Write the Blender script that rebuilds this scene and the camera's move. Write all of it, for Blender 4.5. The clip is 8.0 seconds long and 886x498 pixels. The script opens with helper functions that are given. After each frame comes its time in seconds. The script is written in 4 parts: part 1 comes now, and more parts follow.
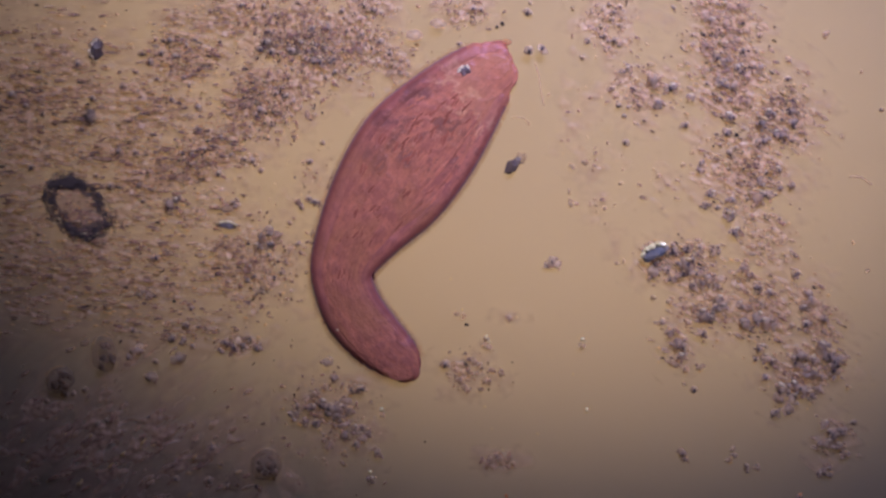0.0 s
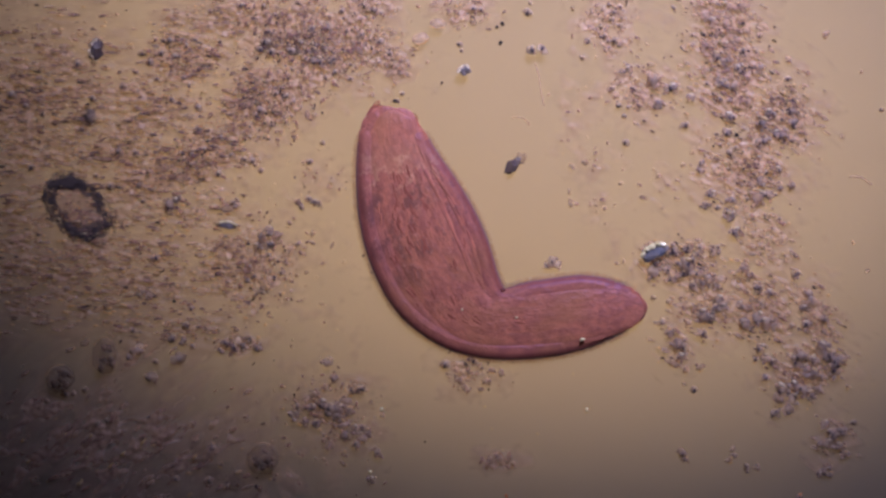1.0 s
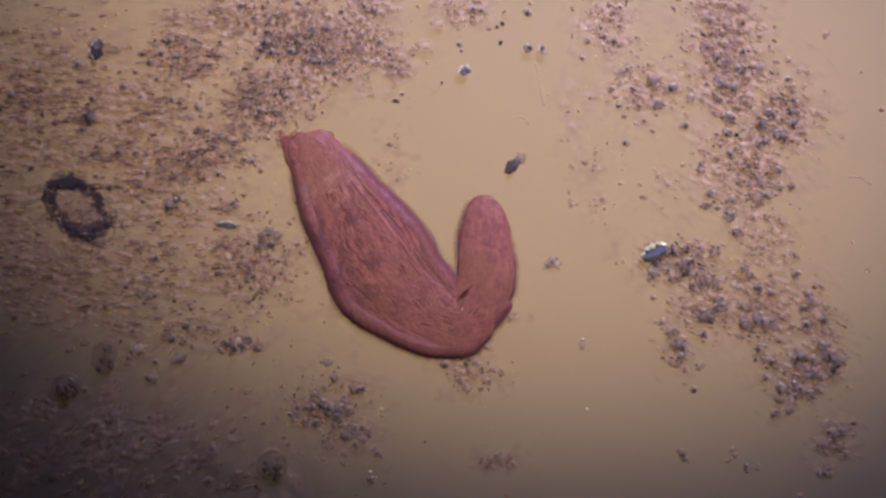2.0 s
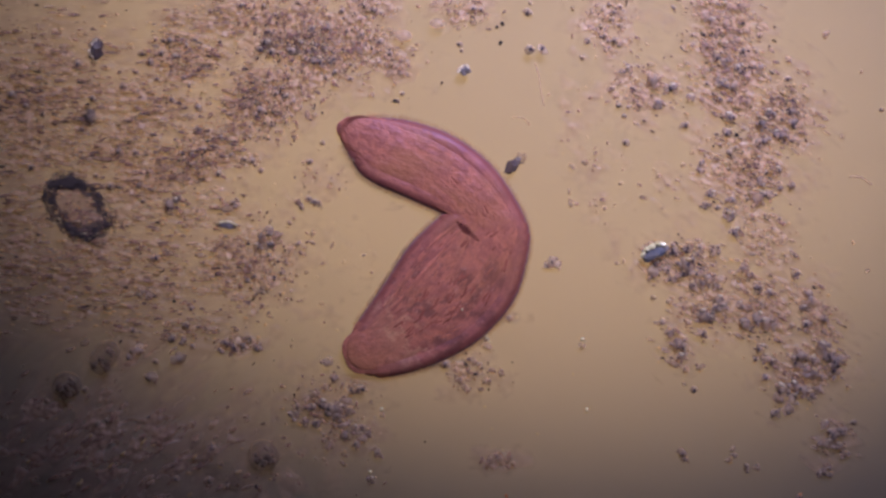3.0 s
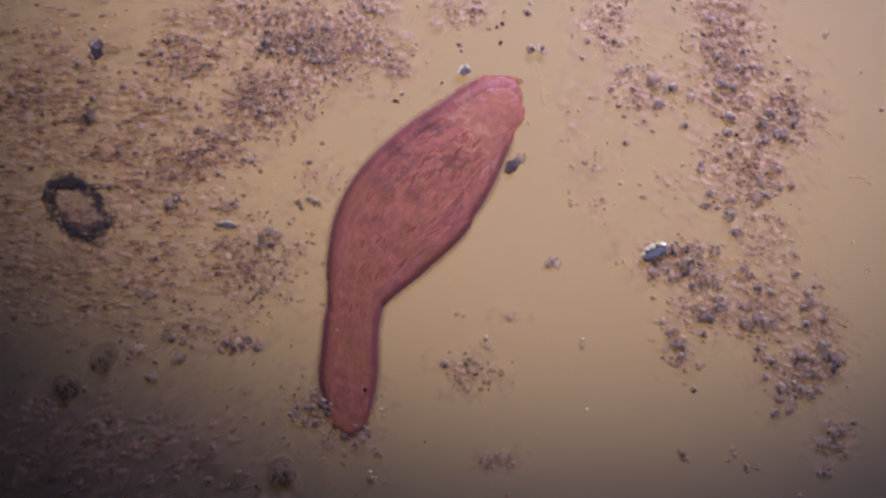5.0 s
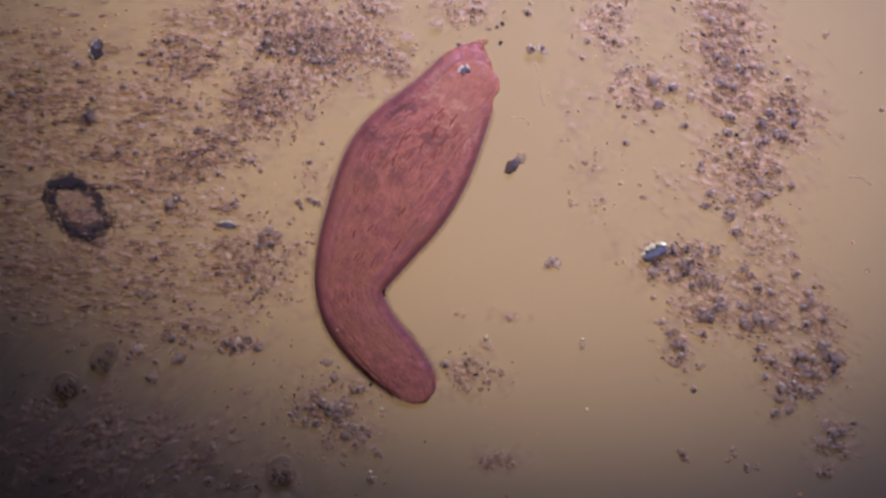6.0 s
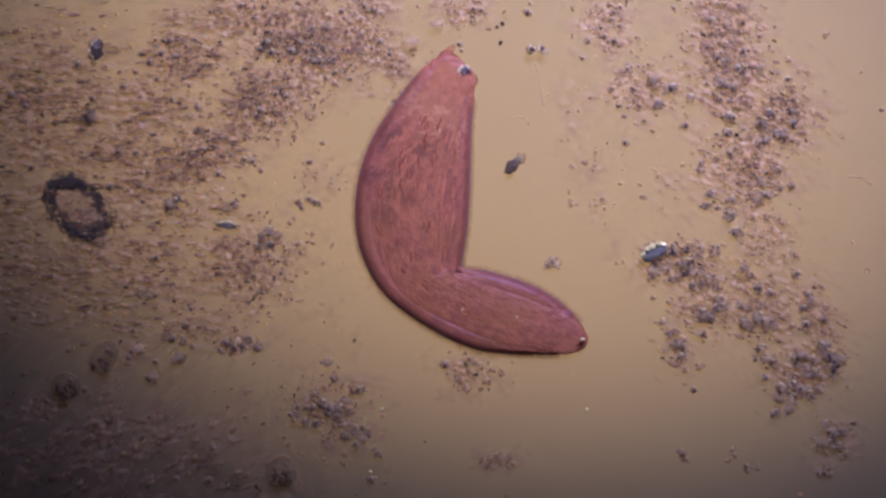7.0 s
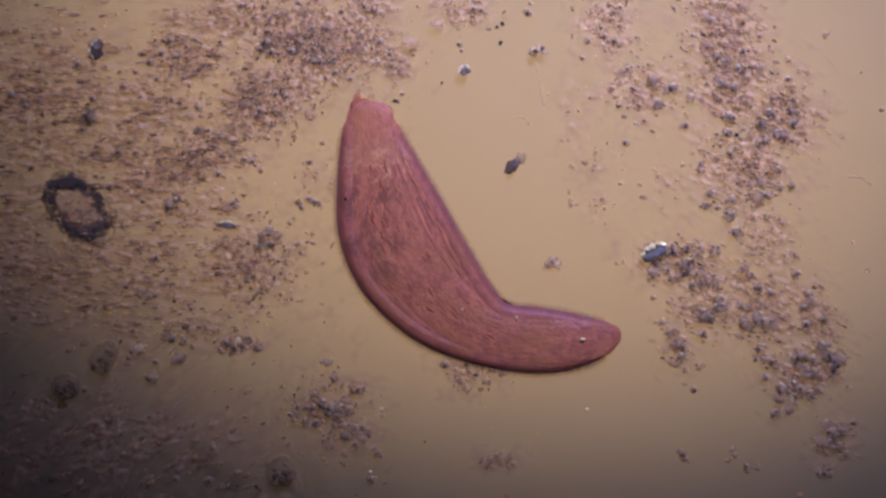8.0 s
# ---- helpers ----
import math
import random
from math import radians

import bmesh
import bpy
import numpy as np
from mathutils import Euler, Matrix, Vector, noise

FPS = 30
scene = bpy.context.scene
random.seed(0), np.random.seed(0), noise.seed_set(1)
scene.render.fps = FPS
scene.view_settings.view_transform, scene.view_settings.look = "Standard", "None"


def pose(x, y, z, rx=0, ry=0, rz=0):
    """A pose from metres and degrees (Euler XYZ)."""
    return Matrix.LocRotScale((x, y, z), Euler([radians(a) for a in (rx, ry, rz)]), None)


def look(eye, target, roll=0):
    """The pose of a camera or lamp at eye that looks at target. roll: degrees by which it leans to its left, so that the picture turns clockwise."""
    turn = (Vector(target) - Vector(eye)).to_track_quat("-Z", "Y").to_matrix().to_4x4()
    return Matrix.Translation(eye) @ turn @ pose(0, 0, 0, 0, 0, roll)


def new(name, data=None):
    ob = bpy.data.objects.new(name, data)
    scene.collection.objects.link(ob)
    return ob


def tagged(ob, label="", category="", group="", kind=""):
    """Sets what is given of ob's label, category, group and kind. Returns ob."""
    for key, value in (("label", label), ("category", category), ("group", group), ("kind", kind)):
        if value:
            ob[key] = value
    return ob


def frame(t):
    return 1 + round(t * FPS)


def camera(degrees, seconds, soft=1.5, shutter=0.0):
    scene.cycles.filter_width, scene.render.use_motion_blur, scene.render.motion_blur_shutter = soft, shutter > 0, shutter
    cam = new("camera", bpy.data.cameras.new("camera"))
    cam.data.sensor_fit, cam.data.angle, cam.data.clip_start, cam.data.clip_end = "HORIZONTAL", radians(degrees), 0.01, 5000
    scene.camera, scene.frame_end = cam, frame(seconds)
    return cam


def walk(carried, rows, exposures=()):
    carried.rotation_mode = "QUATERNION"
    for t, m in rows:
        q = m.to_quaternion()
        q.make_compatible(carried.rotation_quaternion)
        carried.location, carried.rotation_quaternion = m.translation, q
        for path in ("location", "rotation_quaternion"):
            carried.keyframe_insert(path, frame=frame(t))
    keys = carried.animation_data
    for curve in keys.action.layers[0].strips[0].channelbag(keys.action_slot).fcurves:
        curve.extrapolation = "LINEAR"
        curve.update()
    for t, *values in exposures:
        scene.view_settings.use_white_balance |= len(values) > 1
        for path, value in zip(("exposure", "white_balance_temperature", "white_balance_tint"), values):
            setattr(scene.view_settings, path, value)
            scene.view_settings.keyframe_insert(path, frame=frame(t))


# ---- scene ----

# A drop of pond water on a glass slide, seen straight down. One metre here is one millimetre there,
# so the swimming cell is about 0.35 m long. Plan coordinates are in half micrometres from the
# field's upper corner, x to the right and y towards the viewer's feet.
U = 0.0005
EYE = 2.2232


def at(x, y, z=0.0):
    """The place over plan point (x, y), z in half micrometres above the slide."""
    k = (EYE - z * U) / EYE * U
    return Vector(((x - 784) * k, (441 - y) * k, z * U))


# ---- camera ----
cam = camera(20.0, 8.0, soft=2.65)
walk(cam, [(0.0, pose(0, 0, EYE)), (8.0, pose(0, 0, EYE))])

# ---- light: a lamp beneath the slide, an added unseen oblique lamp for relief, a dim room ----
world = bpy.data.worlds.new("room")
scene.world = world
world.use_nodes = True
world.node_tree.nodes["Background"].inputs[0].default_value = (0.95, 0.66, 0.66, 1)
world.node_tree.nodes["Background"].inputs[1].default_value = 0.006


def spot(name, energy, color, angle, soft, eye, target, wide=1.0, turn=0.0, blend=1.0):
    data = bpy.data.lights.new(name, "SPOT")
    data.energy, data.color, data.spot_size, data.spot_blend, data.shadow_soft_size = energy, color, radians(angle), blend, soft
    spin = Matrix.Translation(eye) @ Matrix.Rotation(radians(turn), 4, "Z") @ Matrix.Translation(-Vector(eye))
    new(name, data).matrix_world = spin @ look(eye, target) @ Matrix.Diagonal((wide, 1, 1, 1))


# added lamp with no known source; rakes lilac light across the relief
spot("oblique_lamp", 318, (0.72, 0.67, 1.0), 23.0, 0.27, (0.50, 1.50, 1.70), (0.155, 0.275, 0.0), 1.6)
spot("condenser_lamp", 97, (0.995, 0.646, 0.325), 27.8, 0.08, (0.062, 0.160, -1.7), (0.062, 0.160, 0.0), 1.45, -9, 0.84)

# ---- materials ----
def material(name, color, rough=0.6, spec=0.3, second=None, grain=60.0, mixed=0.5, bump=0.0, fine=None, coat=0.0,
             vary=0.0, stretch=(1, 1, 1), sheer=0.0, dyed=False, clear=0.0):
    """A surface of two mingled colours, with fine relief of its own."""
    m = bpy.data.materials.new(name)
    m.use_nodes = True
    nt = m.node_tree
    b = nt.nodes["Principled BSDF"]
    b.inputs["Roughness"].default_value = rough
    b.inputs["Specular IOR Level"].default_value = spec
    b.inputs["Coat Weight"].default_value = coat
    b.inputs["Coat Roughness"].default_value = 0.33
    co = nt.nodes.new("ShaderNodeTexCoord")
    mp = nt.nodes.new("ShaderNodeMapping")
    mp.inputs["Scale"].default_value = stretch
    nt.links.new(co.outputs["Object"], mp.inputs["Vector"])
    info = nt.nodes.new("ShaderNodeObjectInfo")
    if vary:
        shift = nt.nodes.new("ShaderNodeVectorMath")
        shift.operation = "SCALE"
        shift.inputs[0].default_value = (7.0, 11.0, 3.0)
        nt.links.new(info.outputs["Random"], shift.inputs["Scale"])
        nt.links.new(shift.outputs["Vector"], mp.inputs["Location"])
    n1 = nt.nodes.new("ShaderNodeTexNoise")
    n1.inputs["Scale"].default_value = grain
    n1.inputs["Detail"].default_value = 6
    n1.inputs["Roughness"].default_value = 0.62
    nt.links.new(mp.outputs["Vector"], n1.inputs["Vector"])
    ramp = nt.nodes.new("ShaderNodeValToRGB")
    ramp.color_ramp.elements[0].position = 0.5 - 0.25 * mixed
    ramp.color_ramp.elements[1].position = 0.5 + 0.25 * mixed
    ramp.color_ramp.elements[0].color = (*color, 1)
    ramp.color_ramp.elements[1].color = (*(second or color), 1)
    nt.links.new(n1.outputs["Fac"], ramp.inputs["Fac"])
    last = ramp.outputs["Color"]
    if vary:
        span = nt.nodes.new("ShaderNodeMapRange")
        span.inputs["To Min"].default_value = 1 - vary
        span.inputs["To Max"].default_value = 1 + vary
        nt.links.new(info.outputs["Random"], span.inputs["Value"])
        hsv = nt.nodes.new("ShaderNodeHueSaturation")
        nt.links.new(span.outputs["Result"], hsv.inputs["Value"])
        nt.links.new(last, hsv.inputs["Color"])
        last = hsv.outputs["Color"]
    if dyed:
        dye = nt.nodes.new("ShaderNodeMix")
        dye.data_type, dye.blend_type = "RGBA", "MULTIPLY"
        dye.inputs[0].default_value = 1.0
        nt.links.new(last, dye.inputs[6])
        nt.links.new(info.outputs["Color"], dye.inputs[7])
        last = dye.outputs[2]
    nt.links.new(last, b.inputs["Base Color"])
    if sheer:
        lit = nt.nodes.new("ShaderNodeBsdfTranslucent")
        blend = nt.nodes.new("ShaderNodeMixShader")
        blend.inputs[0].default_value = sheer
        nt.links.new(last, lit.inputs["Color"])
        nt.links.new(b.outputs[0], blend.inputs[1])
        nt.links.new(lit.outputs[0], blend.inputs[2])
        nt.links.new(blend.outputs[0], nt.nodes["Material Output"].inputs["Surface"])
    if clear:
        glass = nt.nodes.new("ShaderNodeBsdfTransparent")
        thin = nt.nodes.new("ShaderNodeMixShader")
        thin.name = "thin"
        thin.inputs[0].default_value = clear
        surface = nt.nodes["Material Output"].inputs["Surface"]
        nt.links.new(surface.links[0].from_socket, thin.inputs[1])
        nt.links.new(glass.outputs[0], thin.inputs[2])
        nt.links.new(thin.outputs[0], surface)
    if bump:
        n2 = nt.nodes.new("ShaderNodeTexNoise")
        n2.inputs["Scale"].default_value = fine or grain * 4
        n2.inputs["Detail"].default_value = 4
        nt.links.new(mp.outputs["Vector"], n2.inputs["Vector"])
        bm = nt.nodes.new("ShaderNodeBump")
        bm.inputs["Strength"].default_value = bump
        bm.inputs["Distance"].default_value = 0.002
        nt.links.new(n2.outputs["Fac"], bm.inputs["Height"])
        nt.links.new(bm.outputs["Normal"], b.inputs["Normal"])
    return m


SLIDE = material("glass_slide", (0.77, 0.75, 0.71), 0.75, 0.05, (0.78, 0.757, 0.717), 3.0, 0.9, 0.02, 90, sheer=0.85)
FILM = material("sediment_film", (0.92, 0.635, 0.505), 0.36, 0.8, (0.56, 0.35, 0.325), 60, 0.8, 0.9, 150, 0.3, stretch=(0.45, 1, 1), sheer=0.32, clear=0.5)
# thin sediment lets more light through than thick
laid = FILM.node_tree.nodes.new("ShaderNodeAttribute")
laid.attribute_name = "thickness"
ease = FILM.node_tree.nodes.new("ShaderNodeMapRange")
ease.inputs["To Min"].default_value, ease.inputs["To Max"].default_value = 1.0, 0.42
FILM.node_tree.links.new(laid.outputs["Fac"], ease.inputs["Value"])
FILM.node_tree.links.new(ease.outputs["Result"], FILM.node_tree.nodes["thin"].inputs[0])
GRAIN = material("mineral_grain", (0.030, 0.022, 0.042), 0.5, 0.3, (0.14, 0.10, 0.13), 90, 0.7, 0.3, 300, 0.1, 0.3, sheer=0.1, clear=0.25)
STONE = material("slate_stone", (0.50, 0.40, 0.38), 0.5, 0.3, (0.90, 0.71, 0.62), 90, 0.7, 0.3, 300, 0.45, 0.25, sheer=0.2, clear=0.62)
HULL = material("grain_hull", (0.80, 0.63, 0.54), 0.45, 0.4, (0.97, 0.80, 0.66), 90, 0.7, 0.3, 300, 0.4, 0.15, sheer=0.25, clear=0.56)
PALE = material("pale_grain", (0.74, 0.55, 0.46), 0.45, 0.4, (0.95, 0.73, 0.55), 90, 0.7, 0.3, 300, 0.4, 0.2, sheer=0.3, clear=0.64)
MAUVE = material("mauve_grain", (0.30, 0.18, 0.165), 0.5, 0.3, (0.54, 0.34, 0.29), 90, 0.7, 0.3, 300, 0.2, 0.2, sheer=0.2, clear=0.55)
# near-white for the highlights put on grains and flakes
CAP = material("grain_highlight", (1.0, 0.90, 0.72), 0.35, 0.6, (0.98, 0.82, 0.58), 90, coat=0.5, sheer=0.1, clear=0.08)
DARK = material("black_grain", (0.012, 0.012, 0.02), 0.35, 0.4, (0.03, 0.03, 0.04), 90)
SPECK = material("bright_speck", (1.0, 0.95, 0.62), 0.2, 0.8, (1.0, 0.90, 0.50), 90, coat=0.8)
SLATE = material("dark_slate", (0.05, 0.045, 0.07), 0.4, 0.5, (0.22, 0.175, 0.19), 60, 0.8, 0.4, 200, 0.4, 0.2, sheer=0.2, clear=0.2)
# warm near-white for beads that stand in for glints and amber glow
GLINT = material("glassy_grain", (1.0, 0.86, 0.60), 0.3, 0.6, (1.0, 0.78, 0.42), 90, coat=0.3, sheer=0.45, clear=0.1)


def cortex():
    """The cell's skin, figured in the cell's own measure: along it from the head and across it from the back edge."""
    m = bpy.data.materials.new("pink_cortex")
    m.use_nodes = True
    nt = m.node_tree
    b = nt.nodes["Principled BSDF"]
    b.inputs["Roughness"].default_value = 0.42
    b.inputs["Specular IOR Level"].default_value = 0.45
    b.inputs["Specular Tint"].default_value = (0.55, 0.50, 1.0, 1)
    b.inputs["Sheen Weight"].default_value = 0.18
    b.inputs["Sheen Roughness"].default_value = 0.4
    b.inputs["Sheen Tint"].default_value = (0.75, 0.70, 1.0, 1)

    def node(kind, **sockets):
        n = nt.nodes.new("ShaderNode" + kind)
        for key, value in sockets.items():
            if isinstance(value, bpy.types.NodeSocket):
                nt.links.new(value, n.inputs[key])
            else:
                n.inputs[key].default_value = value
        return n

    def spread(value, low, high, start, end):
        """Eases from start to end as the value goes from low to high."""
        n = nt.nodes.new("ShaderNodeMapRange")
        n.interpolation_type = "SMOOTHSTEP"
        for key, x in (("Value", value), ("From Min", low), ("From Max", high), ("To Min", start), ("To Max", end)):
            if isinstance(x, bpy.types.NodeSocket):
                nt.links.new(x, n.inputs[key])
            else:
                n.inputs[key].default_value = x
        return n.outputs["Result"]

    def mathed(kind, x, y):
        n = nt.nodes.new("ShaderNodeMath")
        n.operation = kind
        for i, k in enumerate((x, y)):
            if isinstance(k, bpy.types.NodeSocket):
                nt.links.new(k, n.inputs[i])
            else:
                n.inputs[i].default_value = k
        return n.outputs[0]

    def tone(kind, fac, x, y):
        n = nt.nodes.new("ShaderNodeMix")
        n.data_type, n.blend_type = "RGBA", kind
        for i, k in ((0, fac), (6, x), (7, y)):
            if isinstance(k, bpy.types.NodeSocket):
                nt.links.new(k, n.inputs[i])
            else:
                n.inputs[i].default_value = (*k, 1) if isinstance(k, tuple) else k
        return n.outputs[2]

    def figure(scale, stretch=(1, 1, 1), detail=3.0, rough=0.55):
        mp = node("Mapping", Vector=place, Scale=stretch)
        return node("TexNoise", Vector=mp.outputs["Vector"], Scale=scale, Detail=detail, Roughness=rough).outputs["Fac"]

    rest = nt.nodes.new("ShaderNodeAttribute")
    rest.attribute_type, rest.attribute_name = "OBJECT", "rest"
    co = nt.nodes.new("ShaderNodeTexCoord")
    add = nt.nodes.new("ShaderNodeVectorMath")
    nt.links.new(co.outputs["Object"], add.inputs[0])
    nt.links.new(rest.outputs["Vector"], add.inputs[1])
    place = add.outputs["Vector"]
    axis = node("SeparateXYZ", Vector=place)
    along = mathed("MULTIPLY", axis.outputs["X"], -1.0)
    mottle, cloud, fleck = figure(105, (0.75, 1, 1), 5), figure(26, (0.6, 1, 1), 2), figure(250, (0.6, 1, 1), 2)
    striae = figure(330, (0.035, 1, 0.02), 2)
    base = tone("MIX", spread(mottle, 0.36, 0.66, 0.0, 1.0), (0.69, 0.24, 0.15), (0.50, 0.165, 0.116))
    base = tone("MIX", spread(cloud, 0.42, 0.68, 0.0, 0.75), base, (0.58, 0.222, 0.108))
    base = tone("MIX", spread(fleck, 0.48, 0.70, 0.0, 0.35), base, (0.34, 0.105, 0.075))
    # food-filled middle: smoky blotches and pale granules
    belly = mathed("MULTIPLY", spread(along, 0.050, 0.075, 0.0, 1.0), spread(along, 0.11, 0.20, 1.0, 0.05))
    dark = mathed("MULTIPLY", belly, spread(figure(54, (0.6, 1, 1), 5, 0.7), 0.48, 0.61, 0.0, 0.75))
    base = tone("MIX", dark, base, (0.235, 0.090, 0.070))
    pale = mathed("MULTIPLY", belly, spread(fleck, 0.58, 0.72, 0.0, 0.55))
    base = tone("MIX", pale, base, (0.76, 0.33, 0.22))
    # the clear mouth field behind the head's rim, with a bright ragged border
    edge = mathed("ADD", along, spread(figure(70, (1, 1, 1), 3), 0.3, 0.7, -0.016, 0.012))
    mouth = mathed("MULTIPLY", spread(edge, 0.047, 0.056, 1.0, 0.0), spread(along, 0.012, 0.035, 0.35, 1.0))
    base = tone("MIX", mathed("MULTIPLY", mouth, 0.5), base, (0.66, 0.275, 0.165))
    rim = mathed("MULTIPLY", spread(edge, 0.040, 0.048, 0.0, 1.0), spread(edge, 0.049, 0.054, 1.0, 0.0))
    base = tone("MIX", mathed("MULTIPLY", rim, 0.40), base, (0.86, 0.46, 0.27))
    # towards the rim a maroon line, and outside it the edge's lilac gleam, put into the colour
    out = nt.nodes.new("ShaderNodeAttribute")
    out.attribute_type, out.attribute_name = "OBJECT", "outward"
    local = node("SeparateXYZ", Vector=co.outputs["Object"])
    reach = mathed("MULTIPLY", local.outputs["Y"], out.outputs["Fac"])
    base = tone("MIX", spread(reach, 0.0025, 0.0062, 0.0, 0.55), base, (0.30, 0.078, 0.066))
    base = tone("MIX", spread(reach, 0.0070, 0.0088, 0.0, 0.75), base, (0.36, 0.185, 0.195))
    line = spread(striae, 0.32, 0.68, 0.93, 1.05)
    grey = node("CombineColor", Red=line, Green=line, Blue=line)
    base = tone("MULTIPLY", 1.0, base, grey.outputs["Color"])
    info = nt.nodes.new("ShaderNodeObjectInfo")
    base = tone("MULTIPLY", 1.0, base, info.outputs["Color"])
    nt.links.new(base, b.inputs["Base Color"])
    high = mathed("ADD", mathed("MULTIPLY", mottle, 0.8), mathed("ADD", mathed("MULTIPLY", fleck, 0.5), mathed("MULTIPLY", striae, 0.16)))
    relief = node("Bump", Strength=spread(reach, 0.001, 0.005, 0.85, 0.2), Distance=0.002, Height=high)
    nt.links.new(relief.outputs["Normal"], b.inputs["Normal"])
    # where only one thin layer lies over the bright field it lets light through
    lit = node("BsdfTranslucent", Color=tone("MIX", 0.35, base, (1.0, 0.62, 0.42)))
    blend = node("MixShader", Fac=0.08)
    nt.links.new(b.outputs[0], blend.inputs[1])
    nt.links.new(lit.outputs[0], blend.inputs[2])
    nt.links.new(blend.outputs[0], nt.nodes["Material Output"].inputs["Surface"])
    return m


SKIN = cortex()
VACUOLE = material("vacuole", (0.40, 0.125, 0.090), 0.5, 0.1, (0.46, 0.15, 0.105), 120, vary=0.2)
DROPLET = material("pale_granule", (0.68, 0.26, 0.165), 0.5, 0.1, (0.60, 0.22, 0.14), 120, vary=0.2)
# cilia whose pale amber colour also stands in for the halo round the cell
CILIA = material("cilia", (1.0, 0.89, 0.68), 0.5, 0.3, (1.0, 0.80, 0.52), 90, sheer=0.48, clear=0.36)
# dark maroon for the shade in the body's folds, put in as slivers
FOLD_SHADE = material("fold_crease", (0.17, 0.045, 0.045), 0.6, 0.1, (0.26, 0.075, 0.065), 120, sheer=0.1, clear=0.55)
VEIL = material("snout_veil", (0.62, 0.25, 0.16), 0.6, 0.2, (0.70, 0.31, 0.20), 120, sheer=0.4, clear=0.62)


# ---- mesh helpers ----
def mesh_of(name, bm, mat, smooth=True):
    me = bpy.data.meshes.new(name)
    bm.to_mesh(me)
    bm.free()
    me.materials.append(mat)
    if smooth:
        me.polygons.foreach_set("use_smooth", [True] * len(me.polygons))
    return me


def part(name, bm, mat, parent, label=""):
    ob = new(name, bm if isinstance(bm, bpy.types.Mesh) else mesh_of(name, bm, mat))
    ob.parent = parent
    return tagged(ob, label)


def lump(bm, where, size, seed, rough=0.35, sub=2, turn=0.0):
    """An uneven pebble added to bm; size: its three half-lengths."""
    made = bmesh.ops.create_icosphere(bm, subdivisions=sub, radius=1.0)["verts"]
    spin = Matrix.Rotation(turn, 3, "Z")
    off = Vector((seed * 3.1, seed * 1.7, seed * 0.9))
    for v in made:
        k = 1 + rough * noise.noise(v.co * 1.6 + off) + 0.4 * rough * noise.noise(v.co * 4 + off)
        v.co = spin @ Vector([c * s * k for c, s in zip(v.co, size)]) + Vector(where)
    return made


# ---- the slide ----
bm = bmesh.new()
bmesh.ops.create_cube(bm, size=1.0)
for v in bm.verts:
    v.co = Vector((v.co.x * 75, v.co.y * 25, (v.co.z - 0.5) * 0.03))
bmesh.ops.bevel(bm, geom=bm.edges[:], offset=0.008, segments=2, affect="EDGES")
tagged(new("microscope_slide", mesh_of("microscope_slide", bm, SLIDE, False)),
       "clear glass microscope slide over a warm tan bright field", "slide", kind="structure")

# ---- where sediment lies: soft patches, each a centre, two half-widths, a turn and a weight ----
PATCHES = []


def patch(x, y, rx, ry, turn=0, weight=1.0):
    a = radians(turn)
    PATCHES.append((x, y, rx, ry, math.cos(a), math.sin(a), weight))


patch(60, 190, 230, 180, 0, 0.72)
patch(130, 450, 330, 190, 10, 0.62)
patch(340, 280, 190, 55, -28, 1.0)
patch(470, 180, 110, 70, -30, 1.0)
patch(560, 75, 130, 75, 10, 1.1)
patch(330, 100, 90, 50, 0, 0.9)
patch(430, 30, 150, 45, 0, 0.8)
patch(250, 200, 160, 90, -15, 0.7)
patch(330, 375, 120, 60, -20, 0.6)
patch(690, 110, 45, 40, 30, 0.8)
patch(640, 20, 60, 40, 0, 0.8)
patch(200, 270, 110, 45, 0, 0.8)
patch(430, 470, 110, 90, -15, 0.75)
patch(330, 580, 90, 60, 0, 0.6)
patch(420, 610, 50, 22, 0, 0.8)
patch(590, 730, 85, 75, 30, 0.6)
patch(200, 790, 300, 130, 0, 0.62)
patch(400, 850, 150, 50, 0, 0.5)
patch(820, 20, 55, 30, 0, 0.7)
patch(1080, 40, 60, 60, 0, 0.7)
patch(1290, 110, 75, 130, -10, 0.9)
patch(1140, 160, 85, 55, 0, 0.62)
patch(1385, 200, 65, 75, 0, 0.95)
patch(1320, 300, 85, 85, 0, 0.85)
patch(1350, 420, 70, 70, 10, 0.6)
patch(1270, 20, 70, 40, 0, 0.8)
patch(1210, 465, 85, 45, 8, 0.8)
patch(1250, 550, 60, 60, 30, 0.7)
patch(1350, 550, 75, 70, 20, 0.8)
patch(1440, 560, 45, 80, -15, 0.7)
patch(1430, 650, 80, 60, -25, 0.72)
patch(1475, 780, 38, 50, 10, 0.55)
patch(1195, 605, 35, 50, 0, 0.6)
patch(830, 660, 60, 38, 0, 0.55)
patch(885, 812, 40, 22, 0, 0.6)
patch(1050, 285, 60, 38, 20, 0.36)
patch(1060, 365, 50, 35, 0, 0.33)
patch(1180, 330, 45, 45, 0, 0.34)
patch(900, 562, 32, 15, 0, 0.34)
patch(690, 290, 40, 60, 0, 0.3)
patch(1020, 190, 40, 60, 0, 0.34)
patch(560, 320, 60, 40, 0, 0.4)


def sediment(x, y):
    """How thick the sediment lies at a plan point, 0 to about 1."""
    total = 0.0
    for px, py, rx, ry, c, s, w in PATCHES:
        dx, dy = x - px, y - py
        u, v = (dx * c + dy * s) / rx, (dy * c - dx * s) / ry
        d = u * u + v * v
        if d < 4:
            total = max(total, w * math.exp(-d * 0.9))
    return total


